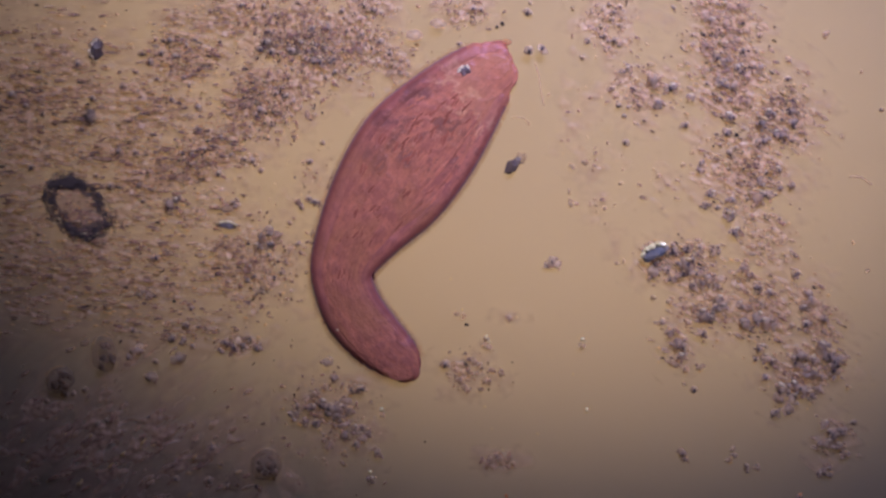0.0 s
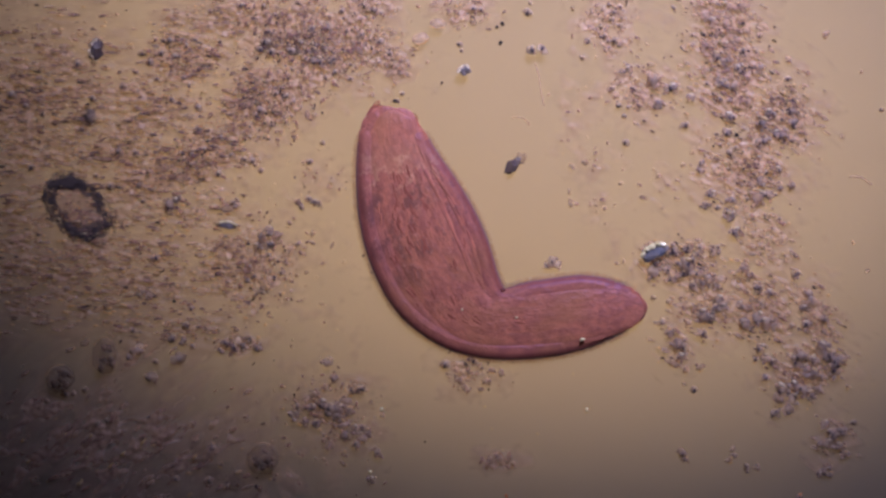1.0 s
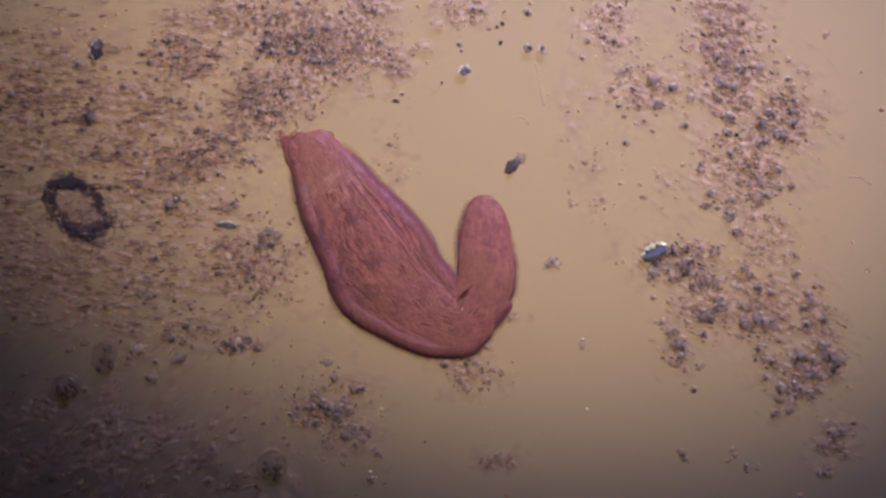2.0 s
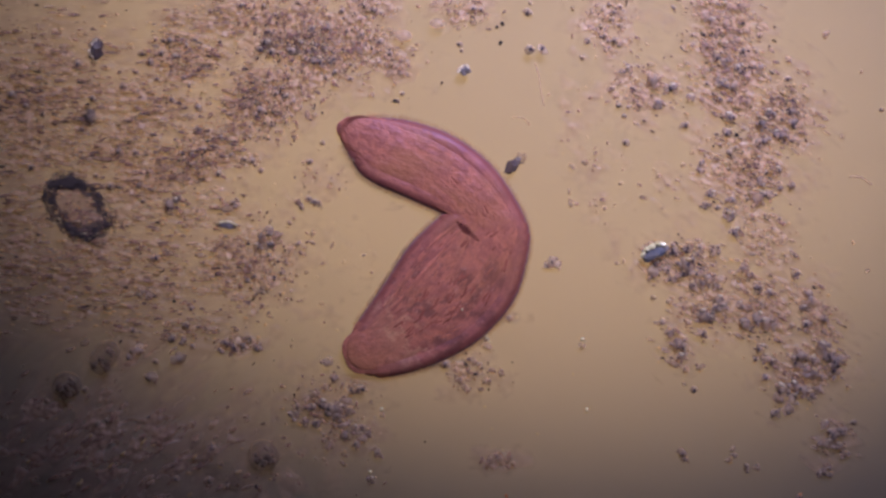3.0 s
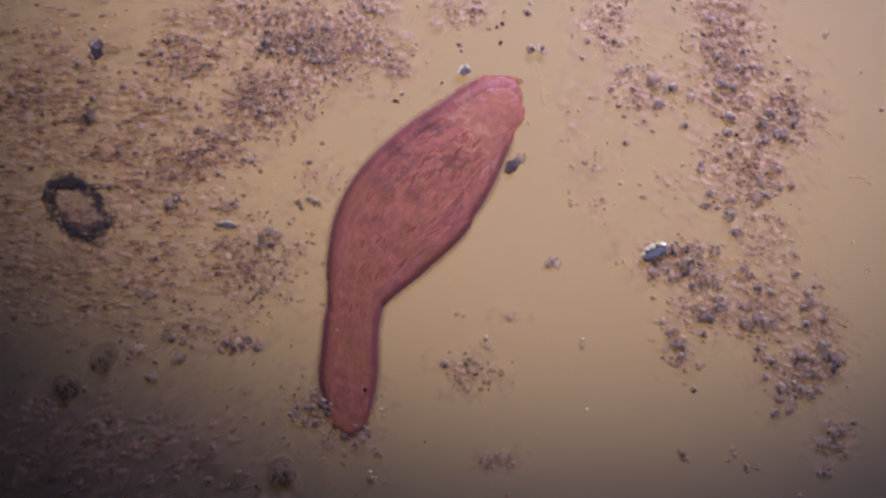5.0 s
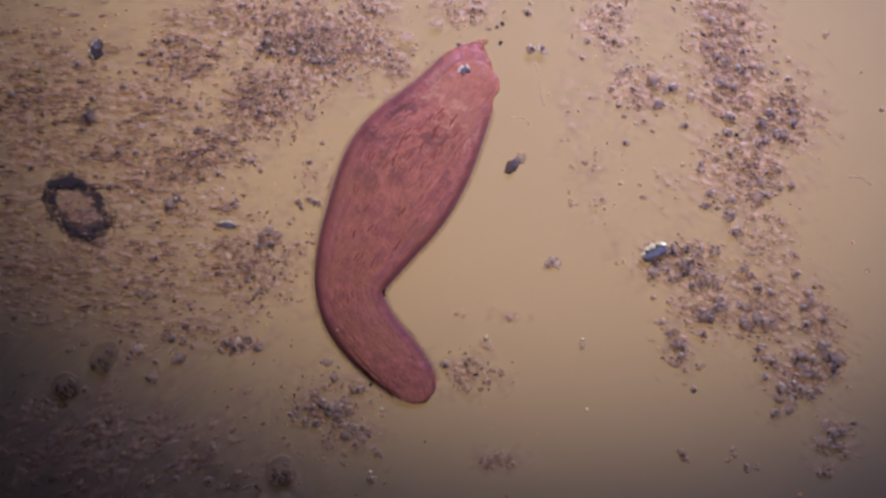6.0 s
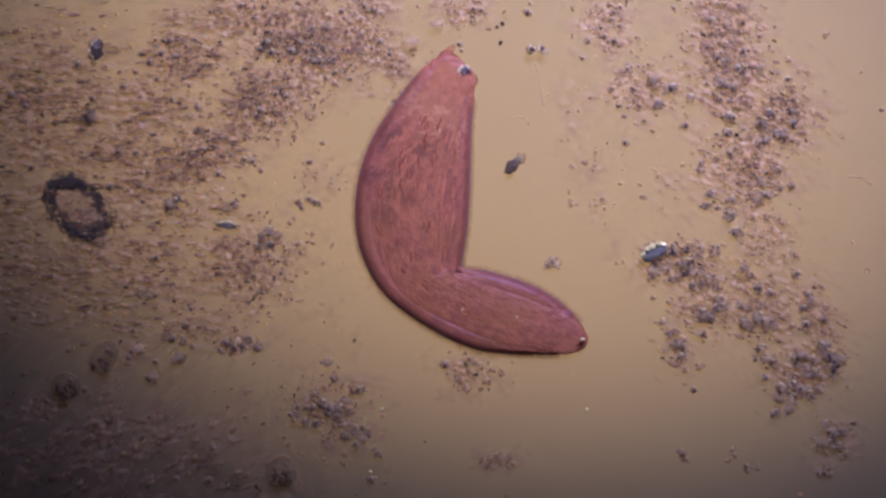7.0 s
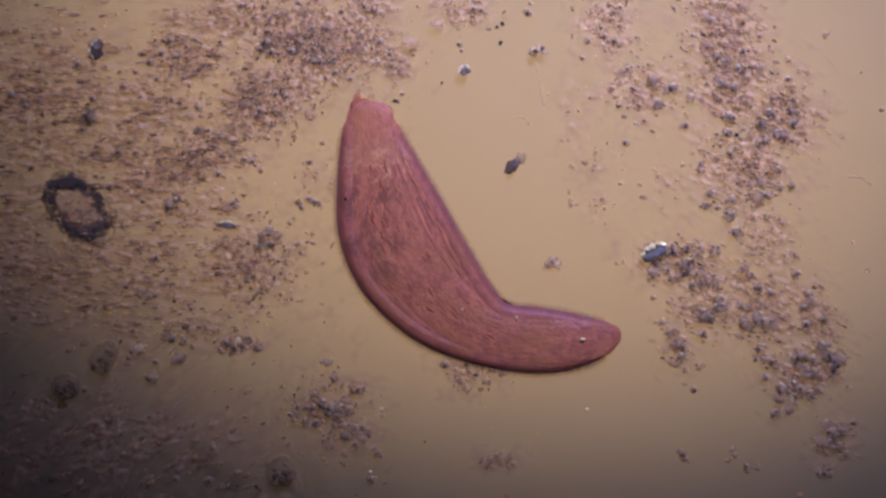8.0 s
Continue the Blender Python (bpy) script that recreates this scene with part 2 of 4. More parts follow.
def sediment_film():
    """A thin uneven skin of fine sediment that breaks through the slide's face where it lies thick."""
    xs, ys = range(-60, 1632, 3), range(-60, 946, 3)
    verts, faces, lies = [], [], []
    for y in ys:
        for x in xs:
            d = sediment(x, y)
            if x < 420 and y < 600:
                q = Vector((x * 0.042, y * 0.115, 0.0))
            elif x < 480 and y >= 600:
                q = Vector(((x * 0.8 - y * 0.6) * 0.036, (y * 0.8 + x * 0.6) * 0.085, 8.0))
            elif x > 1120:
                q = Vector(((x * 0.85 + y * 0.53) * 0.055, (y * 0.85 - x * 0.53) * 0.115, 5.0))
            else:
                q = Vector((x * 0.075, y * 0.095, 3.0))
            h = noise.noise(q) + 0.6 * noise.noise(q * 2.3) + 0.3 * noise.noise(q * 5.1)
            g = noise.noise(q * 0.35 + Vector((9, 2, 5))) + 0.7 * noise.noise(q * 0.9 + Vector((1, 8, 5)))
            k = min(max((d + 0.35 * g - 0.14) * 1.6, 0.0), 1.0) if d > 0.05 else 0.0
            lies.append(k)
            verts.append(at(x, y, 0.4 + 1.2 * k + (11.0 if x < 420 else 9.0) * k * max(h + 0.2, -0.25)))
    n = len(xs)
    for j in range(len(ys) - 1):
        for i in range(n - 1):
            k = j * n + i
            if max(lies[k], lies[k + n], lies[k + 1], lies[k + n + 1]) > 0:
                faces.append((k, k + n, k + n + 1, k + 1))
    me = bpy.data.meshes.new("sediment_film")
    me.from_pydata(verts, [], faces)
    me.attributes.new("thickness", "FLOAT", "POINT").data.foreach_set("value", lies)
    me.materials.append(FILM)
    me.polygons.foreach_set("use_smooth", [True] * len(me.polygons))
    tagged(new("sediment_film", me), "thin pinkish brown skin of fine sediment on the slide", "sediment", kind="stuff")


sediment_film()


def fine_detritus():
    """Countless small beads strewn where the sediment lies."""
    rng = random.Random(7)
    beads, shining = [], []
    for i in range(3):
        b = bmesh.new()
        lump(b, (0, 0, 0), (1, 1, 1), 20 + i, 0.5, 1)
        beads.append(([v.co.copy() for v in b.verts], [[v.index for v in f.verts] for f in b.faces]))
        b.free()
    for name, mat, count, low, high, label in (
            ("fine_dark_detritus", GRAIN, 620, 1.3, 3.4, "strewn slate-grey grains of fine detritus in the sediment"),
            ("fine_mauve_detritus", MAUVE, 2400, 1.5, 4.4, "strewn dull mauve grains of fine detritus in the sediment"),
            ("fine_pale_detritus", PALE, 2300, 1.8, 5.6, "strewn pale pinkish grains of fine detritus in the sediment"),
            # these bright beads stand in for highlights on the sediment's relief
            ("fine_bright_detritus", GLINT, 2100, 1.0, 2.8, "strewn tiny pale beads standing in for glints on the sediment"),
            ("fine_black_detritus", DARK, 330, 1.1, 2.6, "strewn tiny black grains, most standing in for shade below the glints")):
        verts, faces = [], []
        made = 0
        while made < count:
            x, y = rng.uniform(-20, 1590), rng.uniform(-20, 900)
            # most black beads go just below a glint, as its shaded side
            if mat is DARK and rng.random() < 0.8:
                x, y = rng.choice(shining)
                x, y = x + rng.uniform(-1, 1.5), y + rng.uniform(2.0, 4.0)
            d = sediment(x, y)
            if rng.random() > (d * d * 0.9 if mat in (GRAIN, PALE, MAUVE) else max(d - 0.12, 0) ** 2):
                continue
            if mat is MAUVE and rng.random() < (0.55 if x > 1000 else 0.4 if x < 300 else 0.0):
                continue
            if mat in (PALE, MAUVE, GLINT) and x < 480 and y > 600 and rng.random() < (0.85 if mat is GLINT else 0.7):
                continue
            if mat is PALE and x < 420 and rng.random() < 0.5:
                continue
            if mat in (GRAIN, DARK) and x < 440 and rng.random() < (0.95 if y > 600 else 0.8 if y > 420 else 0.5):
                continue
            made += 1
            if mat is GLINT:
                shining.append((x, y))
            r = low + (high - low) * rng.random() ** 2
            co, fs = rng.choice(beads)
            a = rng.uniform(0, 6.28)
            c, s = math.cos(a), math.sin(a)
            lx, ly = r * rng.uniform(0.8, 1.9), r * rng.uniform(0.6, 1.0)
            if x < 450 and y > 600:
                s = rng.uniform(0.3, 0.8)
                c, lx, ly = math.sqrt(1 - s * s), lx * 2.0, ly * 1.3
            elif x < 450:
                c, s, lx = 1.0, rng.uniform(-0.25, 0.15), lx * (1.9 if x < 300 else 1.4)
            elif x > 1120:
                c, s, lx = 0.85, rng.uniform(-0.75, -0.2), lx * 1.3
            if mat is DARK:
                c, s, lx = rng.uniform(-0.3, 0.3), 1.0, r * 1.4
            base, o = len(verts), at(x, y, 3 + 4 * d if mat in (GRAIN, PALE) else 5 + 5 * d)
            for v in co:
                px, py = v.x * lx, v.y * ly
                verts.append(o + Vector((px * c - py * s, px * s + py * c, v.z * r * 0.8)) * U)
            faces += [[base + k for k in f] for f in fs]
        me = bpy.data.meshes.new(name)
        me.from_pydata(verts, [], faces)
        me.materials.append(mat)
        me.polygons.foreach_set("use_smooth", [True] * len(me.polygons))
        tagged(new(name, me), label, "detritus", kind="stuff")


fine_detritus()

# ---- the swimming cell ----
CELL = tagged(new("ciliate"), "rose pink ciliate swimming and folding over the slide", "ciliate")
FOLDS = []           # sliver of crease shade, how far behind the fold's corner it lies
PLATES = []          # object, place along (0 head, 1 tail), place across (0 to 1), half-width, height


def lens(a, b, c, low=None, full=1.0):
    """A smooth lens-shaped plate with half-lengths a along, b across and c high; full below 1 keeps its height along it."""
    bm = bmesh.new()
    bmesh.ops.create_uvsphere(bm, u_segments=28, v_segments=14, radius=1.0)
    for v in bm.verts:
        v.co.x = math.copysign(abs(v.co.x) ** full, v.co.x)
        v.co = Vector((v.co.x * a, v.co.y * b, v.co.z * (c if v.co.z > 0 or low is None else low))) * U
    return bm


def hairs(a, b, side, seed):
    """A fringe of fine hairs along one long side of an edge plate."""
    rng = random.Random(seed)
    bm = bmesh.new()
    for i in range(40):
        u = math.pi * (0.5 + rng.uniform(-0.16, 0.16))
        foot = Vector((a * math.cos(u), side * (b * math.sin(u) - 2), rng.uniform(-4, 4)))
        tip = foot + Vector((rng.uniform(-5, 2), side * rng.uniform(6, 11), rng.uniform(-2, 2)))
        mid = (foot + tip) / 2 + Vector((1.2, 0, 0))
        rings = []
        for p, r in ((foot, 0.8), (mid, 0.65), (tip, 0.2)):
            rings.append([bm.verts.new((p + Vector((r * math.cos(k), 0, r * math.sin(k)))) * U) for k in (0, 2.1, 4.2)])
        for low, high in zip(rings, rings[1:]):
            for k in range(3):
                bm.faces.new((low[k], low[(k + 1) % 3], high[(k + 1) % 3], high[k]))
    return bm


def tint(s, v):
    """The cell's dye along and across it: mauve towards the tail and darker at the margins."""
    k = min(max((s - 0.6) / 0.4, 0), 1)
    e = abs(2 * v - 1) ** 3
    return (1.06 - 0.05 * k - 0.12 * e, 1.13 - 0.03 * k - 0.15 * e, 1.10 + 0.08 * k + 0.03 * e, 1)


def build_cell():
    rng = random.Random(3)
    edge = mesh_of("edge_plate", lens(34, 20, 14, 4, 0.5), SKIN)
    back = mesh_of("edge_plate_rear", lens(34, 20, 14, 4), SKIN)
    tip = mesh_of("edge_plate_tail", lens(24, 20, 10, 4), SKIN)
    beak = mesh_of("edge_plate_head", lens(22, 13, 6.0, 4), SKIN)
    middle = mesh_of("body_plate", lens(44, 34, 3.6, 12, 0.6), SKIN)
    soft = mesh_of("body_plate_tail", lens(44, 34, 3.6, 12), SKIN)
    lip = mesh_of("lip_plate", lens(16, 25, 3.0, 8), VEIL)
    short = [mesh_of("body_plate_mouth", lens(a, 34, 3.6, 12), SKIN) for a in (31, 38)]
    ridge = mesh_of("oral_ridge", lens(30, 3.4, 2.6), SKIN)
    fringe = {side: [mesh_of("cilia", hairs(34, 20, side, 9 + i), CILIA) for i in range(3)] for side in (1, -1)}
    dark = [mesh_of("vacuole_patch", specks(7, 1.2, 3.6, i), VACUOLE) for i in range(9)]
    large = [mesh_of("vacuole_patch", specks(6, 2.0, 5.0, i + 50), VACUOLE) for i in range(6)]
    pale = [mesh_of("granule_patch", specks(6, 1.2, 3.4, i + 20), DROPLET) for i in range(6)]
    n = 46
    for side in (0, 1):
        for i in range(n):
            s = i / (n - 1)
            ob = part("edge_plate", beak if s < 0.05 else tip if s > 0.93 else back if s > 0.82 else edge, None, CELL)
            ob.color = tint(s, side)
            if 0.06 < s < 0.97:
                part("cilia", rng.choice(fringe[-1 if side else 1]), None, ob, "fine fringe of cilia, pale to stand in for the edge's halo")
            PLATES.append((ob, s, float(side), 13 if s < 0.05 else 20, (7 if s < 0.05 else 6 if s > 0.93 else 5 - 5 * max((s - 0.75) / 0.18, 0) ** 2) + 0.3 * side))
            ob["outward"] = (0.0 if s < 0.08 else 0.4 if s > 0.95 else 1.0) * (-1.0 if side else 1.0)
    rows = 34
    for k in range(5):
        v = (k + 0.5) / 5
        for i in range(rows):
            s = 0.03 + 0.94 * (i + (0.5 if k % 2 else 0.0)) / rows
            ob = part("body_plate", short[k - 1] if k in (1, 2) and s < 0.08 else soft if s > 0.84 else middle, None, CELL)
            ob.color = tint(s, v)
            if 0.05 < s < 0.13 and 0.1 < v < 1.0:
                tagged(ob, "pale plate of the mouth field")
            PLATES.append((ob, s, v, 42, (14 + 4 * math.sin(math.pi * v)) * (1 - 0.24 * max((s - 0.80) / 0.17, 0) ** 2)))
            if 0.14 < s < 0.72:
                thick = 0.2 + noise.noise(Vector((s * 14, v * 4, 1.0)))
                full = 0.14 < s < 0.34 and v > 0.25
                if full and rng.random() < 0.75:
                    tagged(part("vacuole_patch", rng.choice(large), None, ob, "cluster of large dark food vacuoles"), kind="stuff")
                elif rng.random() < 0.12 + thick:
                    tagged(part("vacuole_patch", rng.choice(dark), None, ob, "cluster of dark food vacuoles"), kind="stuff")
                if rng.random() < (0.3 if s < 0.36 else 0.15):
                    tagged(part("granule_patch", rng.choice(pale), None, ob, "cluster of pale granules"), kind="stuff")
    for v in (0.80, 0.90):
        for i in range(18):
            s = 0.07 + 0.38 * i / 17
            if rng.random() < 0.4:
                continue
            ob = part("oral_ridge", ridge, None, CELL, "pale ridge beside the mouth")
            k = rng.uniform(1.0, 1.18)
            ob.color = (k, 1.06 * k, 1.1 * k, 1)
            PLATES.append((ob, s, v + rng.uniform(-0.02, 0.02), 12, 15.9 + 4 * math.sin(math.pi * v)))
    for v in (0.08, 0.29, 0.5, 0.71, 0.92):
        ob = part("lip_plate", lip, None, CELL, "pale soft lip at the head's blunt end")
        PLATES.append((ob, -0.012, v, 20, 9 + 4 * math.sin(math.pi * v)))
    FOLDS.append((part("fold_crease", lens(30, 4.2, 2.2, 3), FOLD_SHADE, CELL, "dark maroon sliver added for the shade where the body folds"), 24))
    FOLDS.append((part("fold_crease", lens(13, 7, 2.4, 3), FOLD_SHADE, CELL, "dark maroon sliver added for the shade where the body folds"), 15))
    snout = part("snout", lens(17, 7, 2.5, 3), VEIL, CELL, "fuzzy reddish see-through snout at the head's corner")
    PLATES.append((snout, -0.02, 0.0, 7, 8.0))


def specks(count, low, high, seed):
    """Small flat grains bedded in the top of a body plate."""
    rng = random.Random(seed)
    bm = bmesh.new()
    for i in range(count):
        x, y, r = rng.uniform(-22, 22), rng.uniform(-16, 16), low + (high - low) * rng.random() ** 2
        z = 3.6 * math.sqrt(1 - (x / 44) ** 2 - (y / 34) ** 2)
        lump(bm, (x * U, y * U, (z - 0.1) * U), (r * rng.uniform(2.0, 4.5) * U, r * 0.7 * U, 0.3 * U), i + seed, 0.35, 2, rng.uniform(-0.3, 0.3))
    return bm


build_cell()


def smooth_line(points):
    """A curve through the points, as 400 places at even steps of its length."""
    p = np.array(points, float)
    p = np.vstack([2 * p[0] - p[1], p, 2 * p[-1] - p[-2]])
    out = []
    for i in range(1, len(p) - 2):
        t = np.linspace(0, 1, 30, endpoint=False)[:, None]
        a, b, c, d = p[i - 1:i + 3]
        out.append(0.5 * (2 * b + (c - a) * t + (2 * a - 5 * b + 4 * c - d) * t ** 2 + (3 * b - a - 3 * c + d) * t ** 3))
    out = np.vstack(out + [p[-2:-1]])
    run = np.concatenate([[0], np.cumsum(np.linalg.norm(np.diff(out, axis=0), axis=1))])
    even = np.linspace(0, run[-1], 400)
    return np.stack([np.interp(even, run, out[:, 0]), np.interp(even, run, out[:, 1])], 1), run[-1]


POSES = []           # seconds, the back edge and the mouth edge of the cell from head to tail


def bend(t, back, front):
    POSES.append((t, smooth_line(back), smooth_line(front)))


def on_line(line, s):
    x = min(max(s, 0), 1) * 399
    i = min(int(x), 398)
    return line[i] + (line[i + 1] - line[i]) * (x - i)


def plate_place(back, front, s, v, half):
    """Plan place and direction of a plate at s along and v across the cell."""
    (lb, nb), (lf, nf) = back, front
    s = 0.022 + s * (1 - 0.022 - 0.038)
    a, b = on_line(lb, s), on_line(lf, s)
    d = min(half / max(np.linalg.norm(b - a), 1), 0.5)
    v = d + v * (1 - 2 * d)
    e = 0.025
    ahead = (1 - v) * on_line(lb, s - e) + v * on_line(lf, s - e)
    behind = (1 - v) * on_line(lb, s + e) + v * on_line(lf, s + e)
    return (1 - v) * a + v * b, ahead - behind


bend(0.0, [(891, 70), (817, 85), (736, 134), (656, 201), (602, 289), (565, 390), (550, 480), (575, 570), (630, 633), (688, 662), (727, 664)],
     [(897, 150), (890, 190), (860, 260), (820, 330), (770, 390), (700, 445), (662, 485), (672, 525), (705, 570), (737, 610), (742, 642), (727, 664)])
bend(0.2, [(975, 52), (900, 68), (800, 115), (700, 175), (635, 230), (600, 295), (575, 365), (558, 440), (565, 490), (600, 540), (660, 585), (715, 597)],
     [(965, 140), (935, 195), (885, 275), (820, 335), (740, 385), (655, 415), (680, 470), (715, 520), (731, 560), (715, 597)])
bend(0.4, [(1005, 48), (940, 52), (850, 85), (740, 145), (660, 200), (610, 265), (585, 330), (577, 400), (590, 450), (640, 505), (700, 530), (760, 533)],
     [(980, 140), (930, 205), (880, 275), (810, 335), (740, 365), (665, 390), (720, 410), (770, 455), (790, 500), (780, 528), (760, 533)])
bend(0.5, [(940, 50), (866, 68), (783, 107), (702, 162), (634, 230), (602, 298), (587, 360), (595, 420), (625, 475), (680, 523), (738, 541), (795, 543), (830, 538), (842, 526)],
     [(940, 150), (910, 210), (860, 280), (800, 345), (700, 405), (760, 421), (812, 446), (838, 480), (845, 508), (842, 526)])
bend(0.6, [(880, 65), (820, 85), (750, 140), (670, 200), (620, 255), (595, 330), (592, 390), (615, 460), (660, 520), (730, 560), (810, 577), (880, 570), (920, 550)],
     [(885, 165), (870, 220), (830, 310), (790, 385), (730, 440), (800, 450), (870, 468), (915, 500), (935, 535), (920, 550)])
bend(0.7, [(805, 85), (760, 110), (710, 165), (650, 240), (618, 310), (608, 380), (620, 440), (655, 500), (710, 550), (770, 580), (840, 592), (920, 592), (980, 580), (1005, 555)],
     [(835, 160), (828, 240), (815, 340), (805, 400), (790, 465), (860, 470), (930, 478), (985, 505), (1005, 535), (1005, 555)])
bend(0.8, [(738, 135), (700, 185), (660, 240), (635, 320), (632, 400), (650, 480), (700, 545), (770, 590), (850, 612), (930, 620), (1010, 612), (1060, 602), (1090, 575)],
     [(795, 200), (805, 280), (825, 360), (845, 440), (850, 495), (910, 495), (980, 500), (1045, 520), (1085, 550), (1090, 575)])
bend(1.0, [(658, 188), (637, 230), (630, 310), (637, 400), (660, 480), (700, 550), (760, 600), (830, 628), (910, 635), (1000, 625), (1070, 600), (1117, 570), (1132, 546)],
     [(735, 215), (775, 275), (825, 345), (860, 415), (895, 512), (955, 500), (1040, 488), (1103, 502), (1128, 524), (1132, 546)])
bend(1.2, [(650, 165), (625, 210), (610, 290), (603, 380), (612, 460), (645, 540), (700, 605), (770, 630), (840, 632), (910, 605), (970, 555), (1010, 500), (1025, 440)],
     [(715, 200), (750, 270), (790, 340), (815, 420), (832, 520), (880, 480), (930, 445), (980, 425), (1010, 422), (1025, 440)])
bend(1.4, [(640, 150), (620, 220), (595, 310), (582, 400), (590, 470), (625, 550), (680, 620), (740, 642), (800, 630), (860, 590), (900, 520), (915, 450)],
     [(730, 190), (760, 270), (780, 350), (785, 430), (770, 500), (735, 560), (790, 500), (830, 450), (880, 420), (905, 418), (915, 450)])
bend(1.5, [(640, 140), (635, 190), (605, 270), (580, 350), (572, 420), (583, 490), (615, 570), (660, 625), (710, 645), (770, 632), (828, 592), (857, 540), (872, 470), (870, 432)],
     [(735, 185), (755, 250), (772, 340), (770, 420), (755, 500), (706, 566), (760, 496), (800, 444), (838, 422), (860, 420), (870, 432)])
bend(1.6, [(640, 140), (630, 200), (600, 280), (575, 370), (565, 450), (580, 530), (620, 605), (690, 645), (750, 635), (810, 605), (845, 550), (858, 480), (855, 430)],
     [(735, 185), (760, 260), (770, 350), (765, 430), (745, 510), (710, 565), (750, 510), (780, 450), (820, 415), (845, 412), (855, 430)])
bend(2.8, [(540, 605), (560, 630), (610, 660), (680, 675), (760, 655), (840, 625), (890, 580), (920, 520), (930, 450), (920, 380), (890, 310), (850, 260), (800, 215), (750, 202)],
     [(545, 575), (600, 540), (660, 500), (720, 455), (805, 415), (775, 360), (745, 310), (725, 250), (722, 215), (750, 202)])
bend(3.0, [(630, 645), (660, 665), (710, 662), (780, 640), (850, 600), (905, 540), (930, 470), (935, 410), (910, 350), (868, 292), (810, 247), (745, 222), (690, 214), (640, 213), (607, 223)],
     [(618, 602), (650, 550), (690, 488), (730, 428), (790, 380), (815, 400), (785, 371), (720, 346), (650, 317), (628, 293), (611, 262), (602, 238), (607, 223)])
bend(3.2, [(690, 685), (740, 670), (800, 635), (870, 585), (920, 510), (942, 440), (935, 370), (905, 310), (860, 265), (800, 240), (730, 235), (650, 260), (600, 290), (580, 320)],
     [(660, 620), (675, 570), (695, 500), (725, 430), (775, 372), (720, 367), (650, 367), (600, 350), (582, 330), (580, 320)])
bend(3.3, [(760, 680), (800, 655), (850, 610), (900, 555), (935, 470), (940, 400), (915, 330), (870, 275), (810, 245), (740, 237), (670, 255), (610, 295), (575, 340), (565, 375), (580, 405)],
     [(700, 630), (705, 560), (720, 480), (745, 410), (790, 350), (730, 360), (670, 390), (625, 412), (580, 405)])
bend(3.4, [(845, 648), (875, 600), (905, 530), (925, 460), (920, 390), (900, 330), (860, 280), (800, 240), (740, 230), (670, 250), (610, 300), (575, 370), (555, 430), (550, 470), (575, 488)],
     [(770, 610), (755, 540), (735, 480), (725, 420), (735, 350), (700, 380), (670, 420), (640, 460), (605, 485), (575, 488)])
bend(3.5, [(932, 590), (932, 520), (922, 430), (903, 340), (868, 282), (810, 240), (740, 228), (670, 245), (610, 300), (575, 370), (555, 450), (540, 520), (538, 560), (565, 572)],
     [(845, 585), (795, 528), (752, 475), (718, 415), (704, 362), (735, 338), (690, 372), (668, 430), (640, 500), (600, 553), (565, 570)])
bend(3.6, [(975, 500), (950, 440), (915, 370), (870, 310), (810, 255), (740, 237), (670, 250), (610, 300), (575, 360), (555, 440), (535, 520), (515, 600), (512, 635), (535, 645)],
     [(905, 525), (850, 510), (790, 490), (730, 455), (690, 415), (672, 385), (660, 460), (640, 540), (600, 605), (560, 638), (535, 645)])
bend(3.7, [(975, 400), (940, 360), (880, 310), (810, 265), (740, 247), (680, 255), (620, 280), (590, 320), (570, 390), (555, 460), (535, 530), (505, 590), (470, 640), (458, 680), (480, 698)],
     [(925, 450), (880, 458), (810, 460), (740, 465), (690, 455), (655, 430), (650, 480), (630, 560), (595, 620), (550, 665), (510, 695), (480, 698)])
bend(3.8, [(935, 325), (870, 295), (800, 270), (720, 260), (650, 275), (600, 310), (570, 370), (550, 440), (525, 520), (490, 590), (430, 650), (405, 690), (392, 725), (405, 748)],
     [(908, 380), (890, 410), (830, 435), (760, 470), (700, 485), (645, 485), (640, 530), (610, 590), (560, 650), (500, 700), (450, 735), (405, 748)])
bend(4.0, [(875, 265), (820, 257), (750, 257), (680, 275), (620, 305), (580, 360), (558, 430), (535, 510), (500, 580), (440, 650), (410, 710), (400, 760), (425, 798)],
     [(846, 326), (838, 355), (790, 415), (740, 470), (690, 530), (630, 570), (590, 630), (540, 680), (490, 730), (455, 785), (425, 798)])
bend(4.2, [(840, 255), (780, 255), (710, 270), (640, 300), (590, 340), (562, 400), (545, 470), (520, 550), (490, 600), (440, 660), (415, 730), (420, 790), (445, 825)],
     [(835, 330), (810, 370), (770, 440), (720, 510), (660, 565), (600, 620), (540, 680), (500, 720), (495, 780), (475, 820), (445, 825)])
bend(4.4, [(880, 235), (820, 232), (738, 239), (667, 265), (612, 306), (577, 364), (555, 430), (530, 500), (500, 570), (455, 640), (432, 700), (435, 770), (462, 820)],
     [(862, 315), (830, 360), (790, 420), (740, 475), (690, 525), (625, 575), (585, 630), (540, 680), (510, 720), (498, 770), (462, 820)])
bend(4.5, [(912, 210), (848, 207), (757, 224), (686, 259), (626, 305), (586, 367), (562, 428), (540, 500), (510, 570), (465, 630), (443, 690), (450, 750), (475, 783)],
     [(889, 290), (868, 330), (810, 400), (750, 465), (690, 515), (635, 550), (590, 615), (550, 680), (515, 740), (490, 775), (475, 783)])
